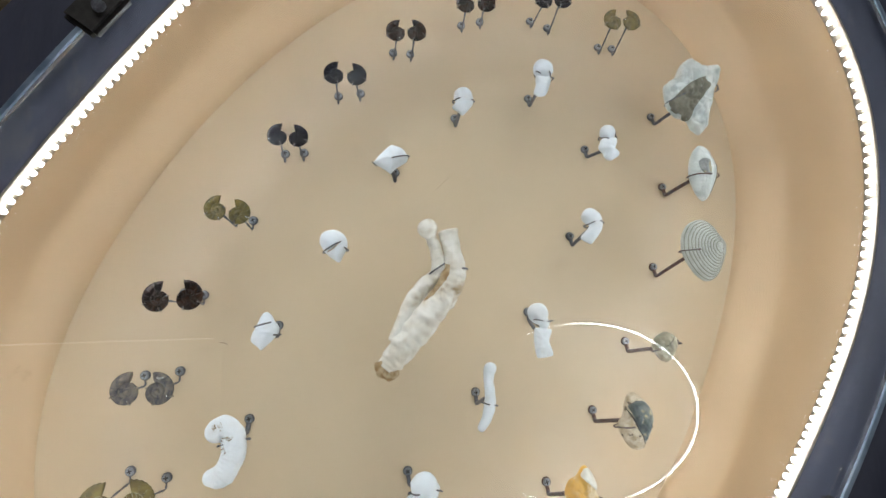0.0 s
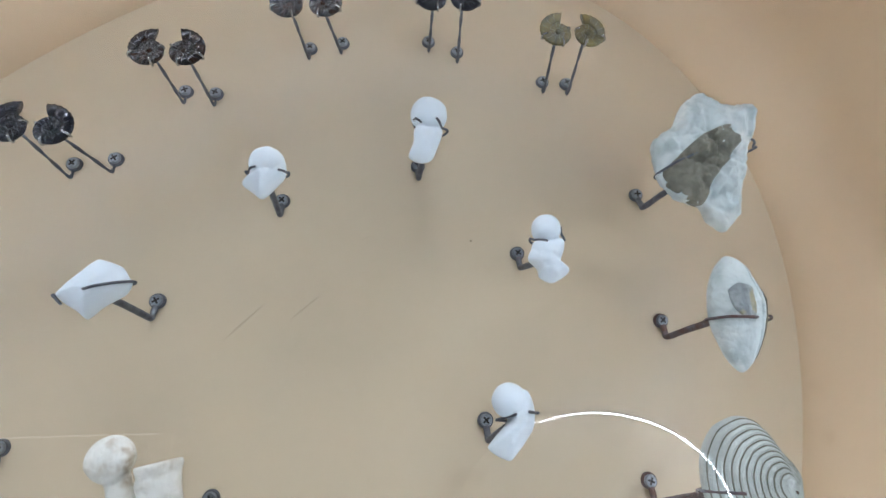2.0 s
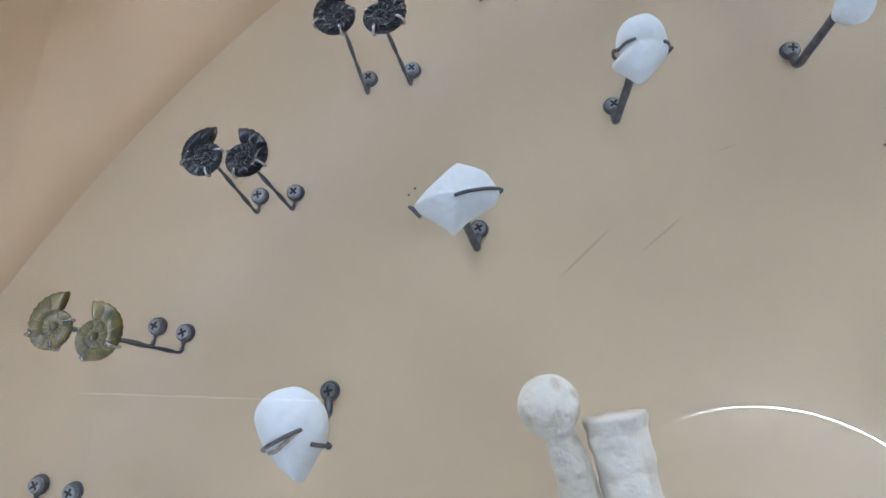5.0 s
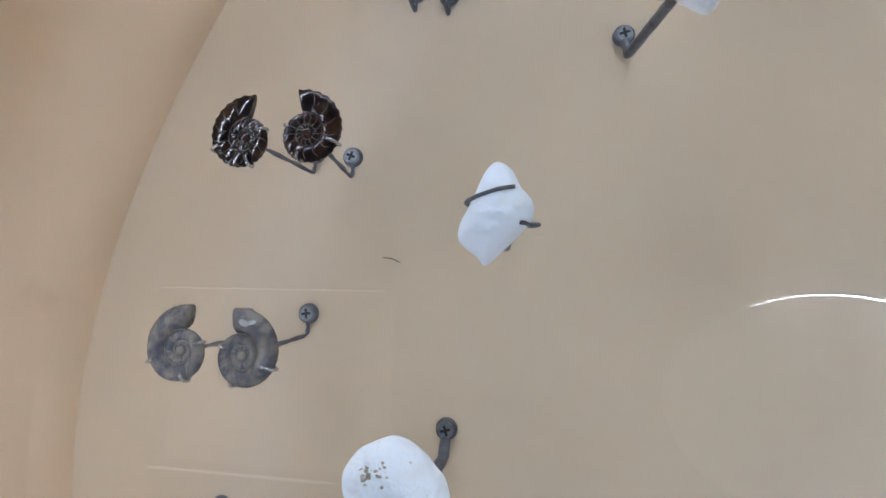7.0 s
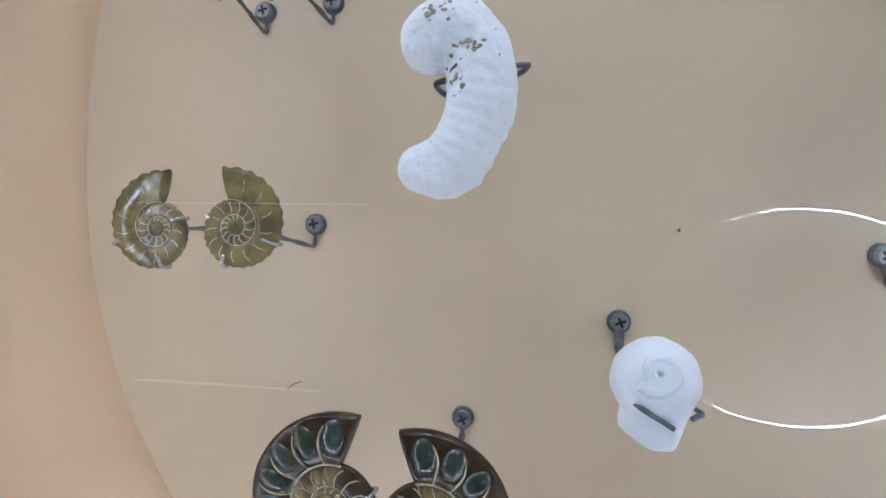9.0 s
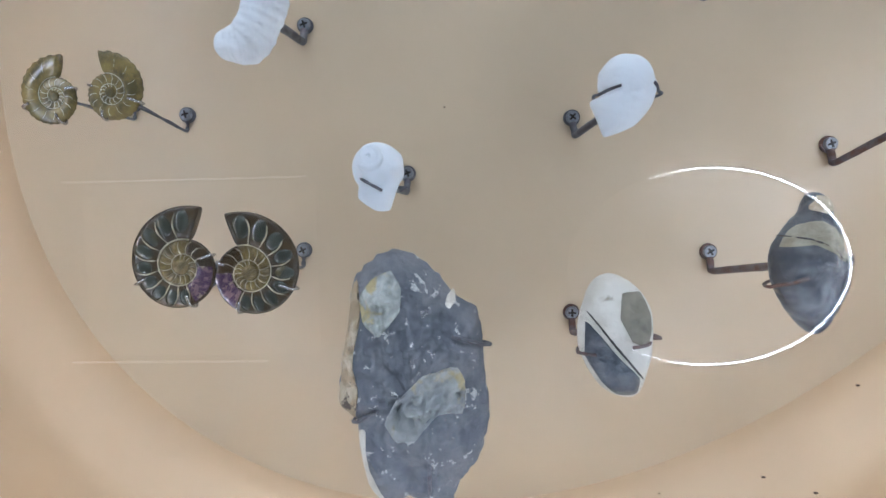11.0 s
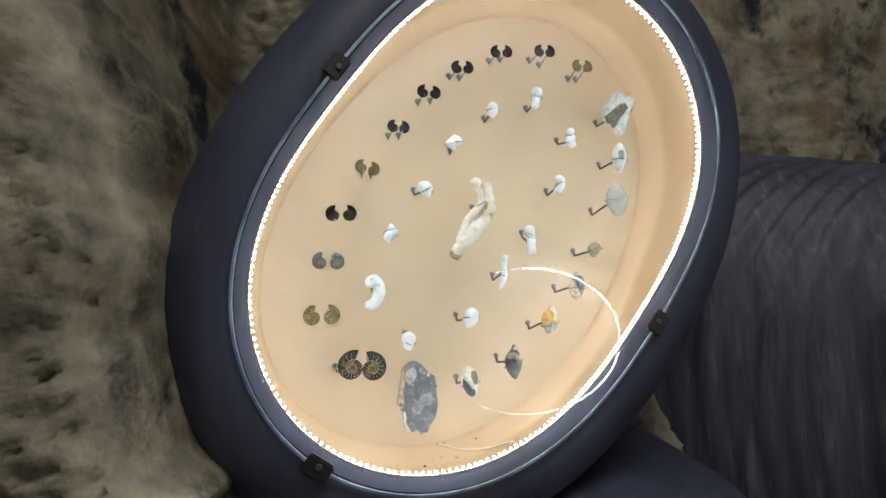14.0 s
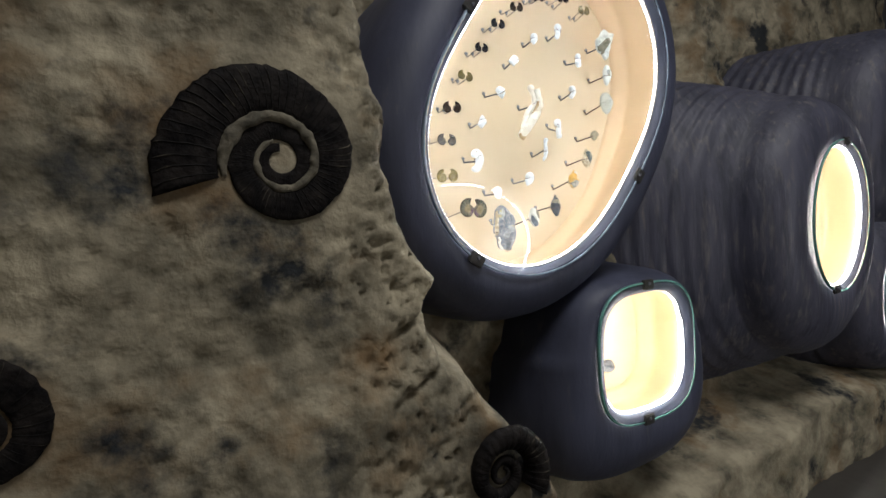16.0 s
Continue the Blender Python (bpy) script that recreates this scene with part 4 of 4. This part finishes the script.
specimen("sea_snail", "ochre and grey snail fossil with white spire", (0.1125, -0.088, 1.2745), (0.1063, 1.2637), YELLOW, depth=14, rough=0.25, mount=RUST, group=COLOURED,
         body=[(-16.5, 5.5), (-11.5, 14.5), (-3.5, 18.5), (1.5, 25.5), (5.5, 26.5), (9.5, 21.5), (13.5, 12.5), (12.5, 4.5), (16.5, -4.5), (14.5, -15.5), (5.5, -23.5), (-5.5, -26.5), (-9.5, -21.5), (-12.5, -12.5), (-15.5, -3.5)],
         prong=[(-15.5, -11.5), (-3.5, -10.5), (20.5, -4.5), (13.5, -3.5)],
         patches=[("lower_whorl", [(-13.5, -9.5), (-2.5, -2.5), (6.5, -4.5), (15.5, -5.5), (14.5, -15.5), (5.5, -22.5), (-5.5, -25.5), (-9.5, -19.5)], GREYPATCH, "grey-white lower whorl"),
                  ("spire", [(-2.5, 18.5), (1.5, 24.5), (5.5, 25.5), (9.5, 20.5), (12.5, 11.5), (10.5, 6.5), (3.5, 12.5)], CHALK, "white chalky spire")])
specimen("sea_snail", "dark blue-grey spindle-shaped snail fossil", (0.0390, -0.088, 1.2000), (0.0366, 1.2004), GREY_BLUE, depth=13, rough=0.2, mount=RUST, group=COLOURED,
         body=[(-16, 7), (-9, 18), (-3, 25), (-1, 31), (5, 30), (6, 24), (11, 17), (11, 9), (16, 1), (14, -12), (9, -24), (3, -31), (-5, -26), (-12, -16), (-16, -5)],
         prong=[(-17, -10), (-7, -5), (18, 3), (11, 1)],
         patches=[("upper_whorl", [(-15, 8), (-9, 17), (-1, 19), (10, 10), (15, 2), (6, 2), (-5, 9)], OLIVE, "olive-grey upper whorl"),
                  ("spire", [(-3, 24), (0, 30), (5, 29), (6, 24), (1, 22)], BARK, "cream worn spire")],
         lines=[("suture", [(-14, 13), (-3, 10), (6, 3), (15, 1)], DARKLINE, 0.6, "dark suture line")])
specimen("sea_snail", "white snail fossil with dark stone filling", (-0.0470, -0.094, 1.1710), (-0.0470, 1.1638), CHALK, depth=13, rough=0.15, mount=RUST, group=COLOURED,
         body=[(-13, 16), (-9, 24), (-2, 27), (8, 22), (15, 12), (16, -1), (14, -15), (9, -27), (0, -27), (-8, -21), (-15, -8), (-16, 4)],
         prong=[(-16, -8), (-10, -7), (20, -2), (4, -3)],
         patches=[("stone_filling", [(-14, 7), (-10, 3), (-1, -8), (8, -17), (8, -25), (0, -26), (-7, -20), (-14, -8)], GREY_BLUE, "dark blue-grey stone filling"),
                  ("worn_patch", [(1, 19), (10, 19), (14, 8), (12, -3), (4, -1), (-1, 9)], MATRIX, "speckled grey-brown worn patch")],
         lines=[("suture", [(-13, 11), (-5, 0), (4, -11), (10, -18)], DARKLINE, 0.5, "dark suture line")])
specimen("fossil_slab", "grey slate slab with embedded oyster shells and cream crust", (-0.1385, -0.078, 1.1470), (-0.1300, 1.1700), SLATE_ROCK, depth=17, power=0.42, sharp=True, rough=0.36, slim=0.95, thick=0.005, group="", back=True,
         body=[(-27.5, 51), (-16.5, 60), (-4.5, 63), (9.5, 55), (22.5, 40), (32.5, 35), (35.5, 21), (36.5, 3), (38.5, -17), (33.5, -37), (21.5, -53), (17.5, -63), (-2.5, -58), (-14.5, -61), (-24.5, -51), (-27.5, -34), (-29.5, -19), (-38.5, -11), (-36.5, 7), (-32.5, 26), (-30.5, 41)],
         prong=[(39.5, 16), (20.5, 23), (-31.5, -21), (-16.5, -12), (7.5, -65), (8.5, -37)],
         patches=[("crust", [(-29.5, 47), (-25.5, 49), (-24.5, 29), (-28.5, 12), (-26.5, -5), (-29.5, -19), (-37.5, -11), (-35.5, 7), (-31.5, 29)], BARK, "cream pitted crust edge"),
                  ("pale_edge", [(-27.5, -24), (-23.5, -23), (-22.5, -48), (-12.5, -58), (-16.5, -61), (-23.5, -51), (-26.5, -38)], CHALK, "white chalky lower edge"),
                  ("oyster", [(-25.5, 39), (-18.5, 49), (-8.5, 53), (-3.5, 45), (-4.5, 34), (-14.5, 23), (-22.5, 29)], SHINY, "pearly embedded oyster shell"),
                  ("lower_shell", [(-13.5, -19), (-6.5, -6), (7.5, 6), (22.5, 8), (26.5, 1), (25.5, -13), (13.5, -13), (2.5, -24), (-6.5, -25)], GREY_SHELL, "large grey shell set in stone"),
                  ("white_fragment", [(18.5, 41), (21.5, 43), (22.5, 38), (19.5, 35), (17.5, 37)], CHALK, "")])
WORM_Z = 1.3300
WORM = [(-5, 20, 10), (1, 21, 10.5), (8, 13, 10.5), (9, 1, 11), (6, -10, 10), (0, -20, 10), (-9, -21, 8)]

# bore holes clustered at the neck of the large worm shell
worm = [ob for ob in bpy.data.objects if ob.name.startswith("worm_shell") and abs(ob.location.z - WORM_Z) < 0.001][0]
rnd = random.Random(11)
bits = []
for k in range(170):
    x, z = (rnd.gauss(5.0, 3.4), rnd.gauss(9.0, 5.0)) if k < 110 else (rnd.gauss(-4.0, 2.2), rnd.gauss(23.0, 2.6))
    near = min(((x - a) ** 2 + (z - b) ** 2, r) for a, b, r in WORM)
    out = math.sqrt(max(4.0, near[1] ** 2 - near[0]))
    r = rnd.uniform(0.25, 1.1 if k % 3 == 0 else 0.6)
    bits.append(ball_mesh((x / 1000, -(out + 0.15) / 1000, z / 1000), r / 1000, 8, 5, (1, 0.4, rnd.uniform(0.5, 1.0)), 0.4, 900))
v, f = join_meshes(bits)
mesh_object("pits", v, f, PITS, worm, "brown bore holes clustered at the neck")

# the forked tube fossil in the middle
mid = holder("tube_worm_fossil", (-0.0345, -0.085, 1.464), "cream forked tube-worm fossil with brown stained cleft", "fossil", "")


def strand_mesh(pts, lift=0.0, rough=0.16):
    path = smooth_path([(x / 1000, lift / 1000, z / 1000, r / 1000) for x, z, r in pts], 12)
    return tube([p[:3] for p in path], [p[3] * (1 + 0.025 * math.sin(i * 1.3) + 0.05 * noise.noise(Vector((i * 0.21, 4, r0)))) for i, p in enumerate(path) for r0 in (pts[0][0],)], 28, 1.0, rough, 130)


v, f = join_meshes([strand_mesh([(11.5, 60, 5), (15.5, 47, 6), (18.5, 34, 6.5), (16.5, 21, 7.5), (2.5, 9, 8), (-9.5, -8, 8), (-17.5, -24, 7), (-27.5, -42, 5)], 2.0),
                    ball_mesh((0.0085, 0, 0.067), 0.010, 28, 16, (1, 0.85, 1), 0.04)])
fused(mesh_object("thin_branch", v, f, CREAM, mid, "slender branch with a round knob"), 0.0007, 2)
v, f = strand_mesh([(28.5, 65, 9.5), (31.5, 50, 9), (34.5, 34, 10), (33.5, 20, 11), (26.5, 5, 12), (15.5, -9, 13), (0.5, -26, 14), (-13.5, -43, 13), (-26.5, -58, 11.5), (-34.5, -67, 9)])
mesh_object("thick_branch", v, f, CREAM, mid, "thick pale cylindrical branch")
v, f = strand_mesh([(27.5, 30, 4), (23.5, 17, 5), (13, 4, 3.5), (0, -12, 2.6), (-13, -29, 2)], -4.5, 0.4)
mesh_object("cleft_filling", v, f, RUST_STAIN, mid, "rust-brown crust in the cleft")
v, f = join_meshes([ball_mesh((x / 1000, -0.004, z / 1000), r / 1000, 14, 8, (1, 0.8, 1), 0.35, 300) for x, z, r in ((-37, -69, 6), (-31, -72, 6), (-40, -64, 5), (-26, -70, 4.5))])
mesh_object("worn_end", v, f, RUST_STAIN, mid, "crumbled brown lower end")
c = Vector((-0.0345, -0.085, 1.464))
wire_mount((-0.0092, 1.4998), c + Vector((0.024, 0.008, 0.022)), 0.005, arms=[[c + Vector((0.018, 0.009, 0.022)), c + Vector((0.011, 0.006, 0.021)), c + Vector((0.0095, -0.004, 0.022)), c + Vector((0.0235, -0.0095, 0.031))],
                                                                              [c + Vector((0.030, 0.010, 0.026)), c + Vector((0.042, 0.006, 0.026)), c + Vector((0.0465, -0.003, 0.026)), c + Vector((0.0405, -0.0095, 0.026))]])

# ribbed clam
clam = holder("ribbed_clam", (0.2705, -0.077, 1.5075), "pale grey clam shell with fine concentric ribs", "shell fossil", COLOURED)
fan = Bulge([(0.5, 33.5), (8.5, 30.5), (16.5, 18.5), (23.5, 8.5), (22.5, -4.5), (17.5, -18.5), (10.5, -29.5), (0.5, -33.5), (-10.5, -26.5), (-19.5, -12.5), (-23.5, -0.5), (-22.5, 14.5), (-15.5, 26.5), (-7.5, 31.5)], 13, 0.5, False, 0.05, 3.1, centre=(15.5, 1.5))
v, f = fan.mesh(ripples=13, rings=80)
mesh_object("shell", v, f, two_tone("ribbed_clam", (0.50, 0.53, 0.50), (0.40, 0.42, 0.39), (0.6, 0.62, 0.6), 60, 90, (0.58, 0.68)), clam)
# thin dark rings paint the shade that gathers between the ribs
bits = []
for k in range(2, 13):
    s = (k + 0.5) / 13
    ring = []
    for q in np.concatenate([fan.edge, fan.edge[:1]]):
        x, z = fan.c + (q - fan.c) * s
        ring.append((x / 1000, -fan.front(x, z) * 0.97 / 1000, z / 1000))
    bits.append(tube(ring, 0.00038, 5))
v, f = join_meshes(bits)
mesh_object("groove_shade", v, f, MATRIX, clam, "dark lines painting the shade in the grooves between the ribs")
c = Vector((0.2705, -0.077, 1.5075))
wire_mount((0.2571, 1.4998), c + Vector((-0.008, 0.009, -0.003)), 0.004, False, RUST, [[c + Vector((-0.010, 0.009, 0)), c + Vector((-0.022, 0.006, -0.001)), c + Vector((-0.0245, -0.001, -0.0005)), c + Vector((-0.0095, -0.012, -0.0005))],
                                                                                       [c + Vector((-0.01, 0.009, 0)), c + Vector((0.020, 0.007, -0.003)), c + Vector((0.0245, -0.002, -0.0045)), c + Vector((0.0145, -0.0135, -0.0005))]])


# ---- fossils in the rock ----
def rock_ammonite(place, r_end, end_deg, label, growth=0.153, turns=2.3, proud=0.5, ribs=44, shut=0.40, seam=False, turn=-1):
    ob = None
    rings = []
    n = int(turns * 130)
    for i in range(n + 1):
        a = turns * 2 * math.pi * i / n
        r = r_end * math.exp(-growth * a)
        ang = math.radians(end_deg) + turn * a
        h = r * (1 - math.exp(-growth * 2 * math.pi)) * shut
        c = r - h
        rib = 1 + 0.04 * math.cos(ribs * a) * (1 if r > r_end * 0.15 else 0)
        ring = []
        for j in range(16):
            q = 2 * math.pi * j / 16
            u = c + h * math.cos(q) * (1 + 0.02 * math.cos(ribs * a))
            d = -h * proud * math.sin(q) * (rib if math.sin(q) > 0 else 1)
            p = Vector((u * math.cos(ang), d, u * math.sin(ang)))
            p *= 1 + 0.03 * noise.noise(p * 60) + 0.025 * noise.noise(p * 17)
            ring.append(p)
        rings.append(ring)
    v, f = loft(rings)
    ob = holder("rock_ammonite", place, label, "ammonite fossil", "ammonites in the rock")
    mesh_object("whorl", v, f, FOSSIL_DARK, ob)
    bits = []
    a = 0.05
    while a < (turns - 0.7) * 2 * math.pi:
        r = r_end * math.exp(-growth * a)
        h = r * (1 - math.exp(-growth * 2 * math.pi)) * shut
        pts = []
        for j in range(7):
            q = math.pi * (0.10 + 0.8 * j / 6)
            u = r - h + h * math.cos(q)
            w = math.radians(end_deg) + turn * (a + 0.05 * math.sin(q)) + 0.02 * noise.noise(Vector((a * 3, j, 0)))
            pts.append((u * math.cos(w), -h * proud * math.sin(q) * 1.02, u * math.sin(w)))
        bits.append(tube(smooth_path(pts, 2), r * random.uniform(0.004, 0.008), 5, 1.0, 0.8, 60))
        a += 2 * math.pi / ribs * random.uniform(0.8, 1.2)
    v, f = join_meshes(bits)
    mesh_object("ribs", v, f, FOSSIL_RIB, ob, "fine worn radial ribs")
    if seam:
        pts, rad = [], []
        for i in range(200):
            a = (turns - 1.05) * 2 * math.pi * i / 199
            r = r_end * math.exp(-growth * a)
            u = 0.5 * (r - 2 * r * (1 - math.exp(-growth * 2 * math.pi)) * shut + r * math.exp(-growth * 2 * math.pi))
            w = math.radians(end_deg) + turn * a
            pts.append((u * math.cos(w), 0.001, u * math.sin(w)))
            rad.append(r * 0.068 * min(1.0, 0.3 + i / 20) * (1 + 0.5 * noise.noise(Vector((a * 2, 1, 5)))))
        v, f = tube(pts, rad, 10, 1.0, 0.35, 70)
        mesh_object("seam", v, f, SEAM, ob, "tan rock seam between the whorls")
    return ob


rock_ammonite((-0.772, -0.340, 1.295), 0.196, 196, "large dark ribbed ammonite set into the cave rock", growth=0.135, proud=0.16, shut=0.43, ribs=60, seam=True)
rock_ammonite((-1.19, -0.35, 0.935), 0.125, 150, "dark round ammonite set into pale rock", growth=0.14, proud=0.18, shut=0.46, ribs=30)
rock_ammonite((-0.415, -0.415, 0.680), 0.122, -35, "black ribbed ammonite standing out of the rock", proud=0.9, ribs=30, turn=1)


# ---- small things inside the other cases ----
def pebble_fossil(place, r, screw_y, mat, label):
    v, f = ball_mesh((0, 0, 0), r, 16, 10, (1, 0.7, 0.75), 0.2, 60)
    ob = mesh_object("pebble_fossil", v, f, mat)
    ob.location = place
    tagged(ob, label, "fossil", "fossils in the side cases")
    rod = holder("peg", (place[0] - 0.03, screw_y, place[2] + 0.03), "thin grey peg holding a pebble fossil", "specimen mount", "pegs")
    v, f = tube([(0, -0.001, 0), (0.004, -0.02, -0.004), (0.03, place[1] - screw_y + r * 0.6, -0.03)], 0.0025, 6)
    mesh_object("stem", v, f, STEEL, rod)


pebble_fossil((0.205, -0.10, 0.700), 0.026, -0.005, GREY_BLUE, "small pale brown pebble fossil")
pebble_fossil((0.130, -0.075, 0.680), 0.024, -0.005, CHALK, "small pale round pebble fossil")
sh = tagged(part("glass_shelf", box_bm(0.46, 0.16, 0.012, 0.002, (2.16, -0.07, 1.46)), CHALK), "pale shelf across the far oval case", "shelf")
pebble_fossil((2.02, -0.06, 1.52), 0.05, 0.018, CHALK, "grey fossil above the shelf")
pebble_fossil((2.06, -0.06, 1.36), 0.055, 0.018, GREY_BLUE, "dark grey fossil below the shelf")

# loose cable and crumbs in the bottom of the case
def liner_at(a, y, above):
    """A place on the liner of the large case, at angle a and depth y."""
    t = min(max((y - GLASS_Y - 0.020) / (-GLASS_Y - 0.020), 0.0), 1.0)
    bulge = 0.004 + (0.030 * step(t, 0.0, 0.72) if t < 0.72 else 0.030 * (0.5 + 0.5 * math.cos(math.pi * (t - 0.72) / 0.28)))
    xa, za = main_led(a, 0.004 + bulge - above)
    xb, zb = main_panel(a, bulge - above)
    return xa + (xb - xa) * t, y, za + (zb - za) * t


pts = []
for a, y in ((4.54, -0.012), (4.62, -0.026), (4.72, -0.042), (4.80, -0.062), (4.82, -0.085), (4.79, -0.105), (4.77, -0.13)):
    pts.append(liner_at(a, y, 0.0022))
v, f = tube(smooth_path(pts, 8), 0.0022, 8)
tagged(mesh_object("loose_cable", v, f, CABLE), "cream lamp cable lying on the tan liner", "cable")
rnd = random.Random(5)
bits = []
for k in range(34):
    a, y = (rnd.gauss(4.56, 0.07), -rnd.uniform(0.008, 0.05)) if k < 22 else (rnd.gauss(4.8, 0.25), -rnd.uniform(0.01, 0.1))
    r = rnd.uniform(0.0005, 0.0019 if k < 22 else 0.001)
    bits.append(ball_mesh(liner_at(a, y, r * 0.4), r, 6, 4, (1.5, 1, 0.6)))
v, f = join_meshes(bits)
tagged(mesh_object("dirt_crumbs", v, f, DIRT), "scattered brown dirt crumbs on the liner", "dirt", kind="stuff")


# ---- lit cases across the room, mirrored in the glass ----
def far_lights():
    wide, high = 0.661, 0.476
    ob = holder("facing_oval_case", (1.04, -2.54, 0.979), "oval lit display case on the facing wall", "display case")
    arc = [math.radians(120 - 246 * i / 79) for i in range(80)]
    v, f = tube([(wide * math.cos(a), 0.0, high * math.sin(a)) for a in arc], [0.0036 * min(1.0, 0.15 + i / 14, 0.15 + (79 - i) / 14) for i in range(80)], 6)
    mesh_object("led_tape", v, f, glow("facing_led", (1, 0.95, 0.85), 120.0), ob)
    rings = [[(wide * math.cos(2 * math.pi * j / 64), y, high * math.sin(2 * math.pi * j / 64)) for j in range(64)] for y in (-0.055, -0.035)]
    v, f = loft(rings)
    # panel is no lamp: weak emission stands in for its lit face
    mesh_object("back_panel", v, f, glow("facing_panel_glow", (1, 0.78, 0.5), 0.25, 0.1), ob)
    ob = holder("facing_square_case", (-1.36, -2.22, 1.03), "square lit display case on the facing wall", "display case")
    # emission again replaces the strip light falling on this panel
    part("back_panel", box_bm(1.10, 0.02, 0.80, 0.0, (0, -0.12, 0)), glow("facing_square_panel_glow", (1, 0.8, 0.5), 0.25, 0.1), ob)
    for sx, sz, x, z in ((1.10, 0.006, 0, 0.405), (0.9, 0.006, -0.10, -0.405)):
        part("led_tape", box_bm(sx, 0.012, sz, 0.0, (x, 0, z)), glow("facing_square_led", (1, 0.95, 0.85), 0.7), ob)
    for x in (-0.5, 0.5):
        part("bracket", box_bm(0.03, 0.40, 0.03, 0.0, (x, -0.19, 0.36)), ROOM, ob)


far_lights()


# ---- scratches, hairs and specks on the panel ----
MARK = material("panel_scratch", (0.50, 0.405, 0.285), 0.5)
for (xa, za), (xb, zb), w in (((-0.0151, 1.5872), (0.0179, 1.6195), 0.0007), ((0.0258, 1.6005), (0.0521, 1.6235), 0.0007), ((0.0682, 1.6561), (0.0829, 1.6619), 0.0008)):
    n = Vector((zb - za, 0, xa - xb)).normalized() * w
    a, b = Vector((xa, -0.0003, za)), Vector((xb, -0.0003, zb))
    m1, m2 = a.lerp(b, 0.3), a.lerp(b, 0.7)
    ob = mesh_object("panel_scratch", [a, m1 + n, m2 + n * 0.8, b, m2 - n * 0.8, m1 - n], [(0, 1, 2, 3, 4, 5)], MARK, smooth=False)
    tagged(ob, "faint brown scratch on the tan panel", "scratch", "panel scratches", "structure")
for xa, za, xb, zb in ((-0.2435, 1.426, -0.2347, 1.4237), (-0.3015, 1.2137, -0.2943, 1.2178)):
    v, f = tube(smooth_path([(xa, -0.0006, za), ((xa + xb) / 2, -0.0008, (za + zb) / 2 + 0.0008), (xb, -0.0006, zb)], 4), 0.0003, 5)
    tagged(mesh_object("fibre", v, f, RUST), "tiny reddish fibre stuck on the panel", "fibre", "stray fibres")
bits = []
for x, z in ((0.1496, 1.6578), (-0.0894, 1.6402), (-0.124, 1.2935), (-0.0927, 1.6365)):
    bits.append(ball_mesh((x, -0.0004, z), 0.0007, 6, 4))
v, f = join_meshes(bits)
tagged(mesh_object("dark_specks", v, f, DIRT), "dark specks of dirt on the panel", "dirt", kind="stuff")
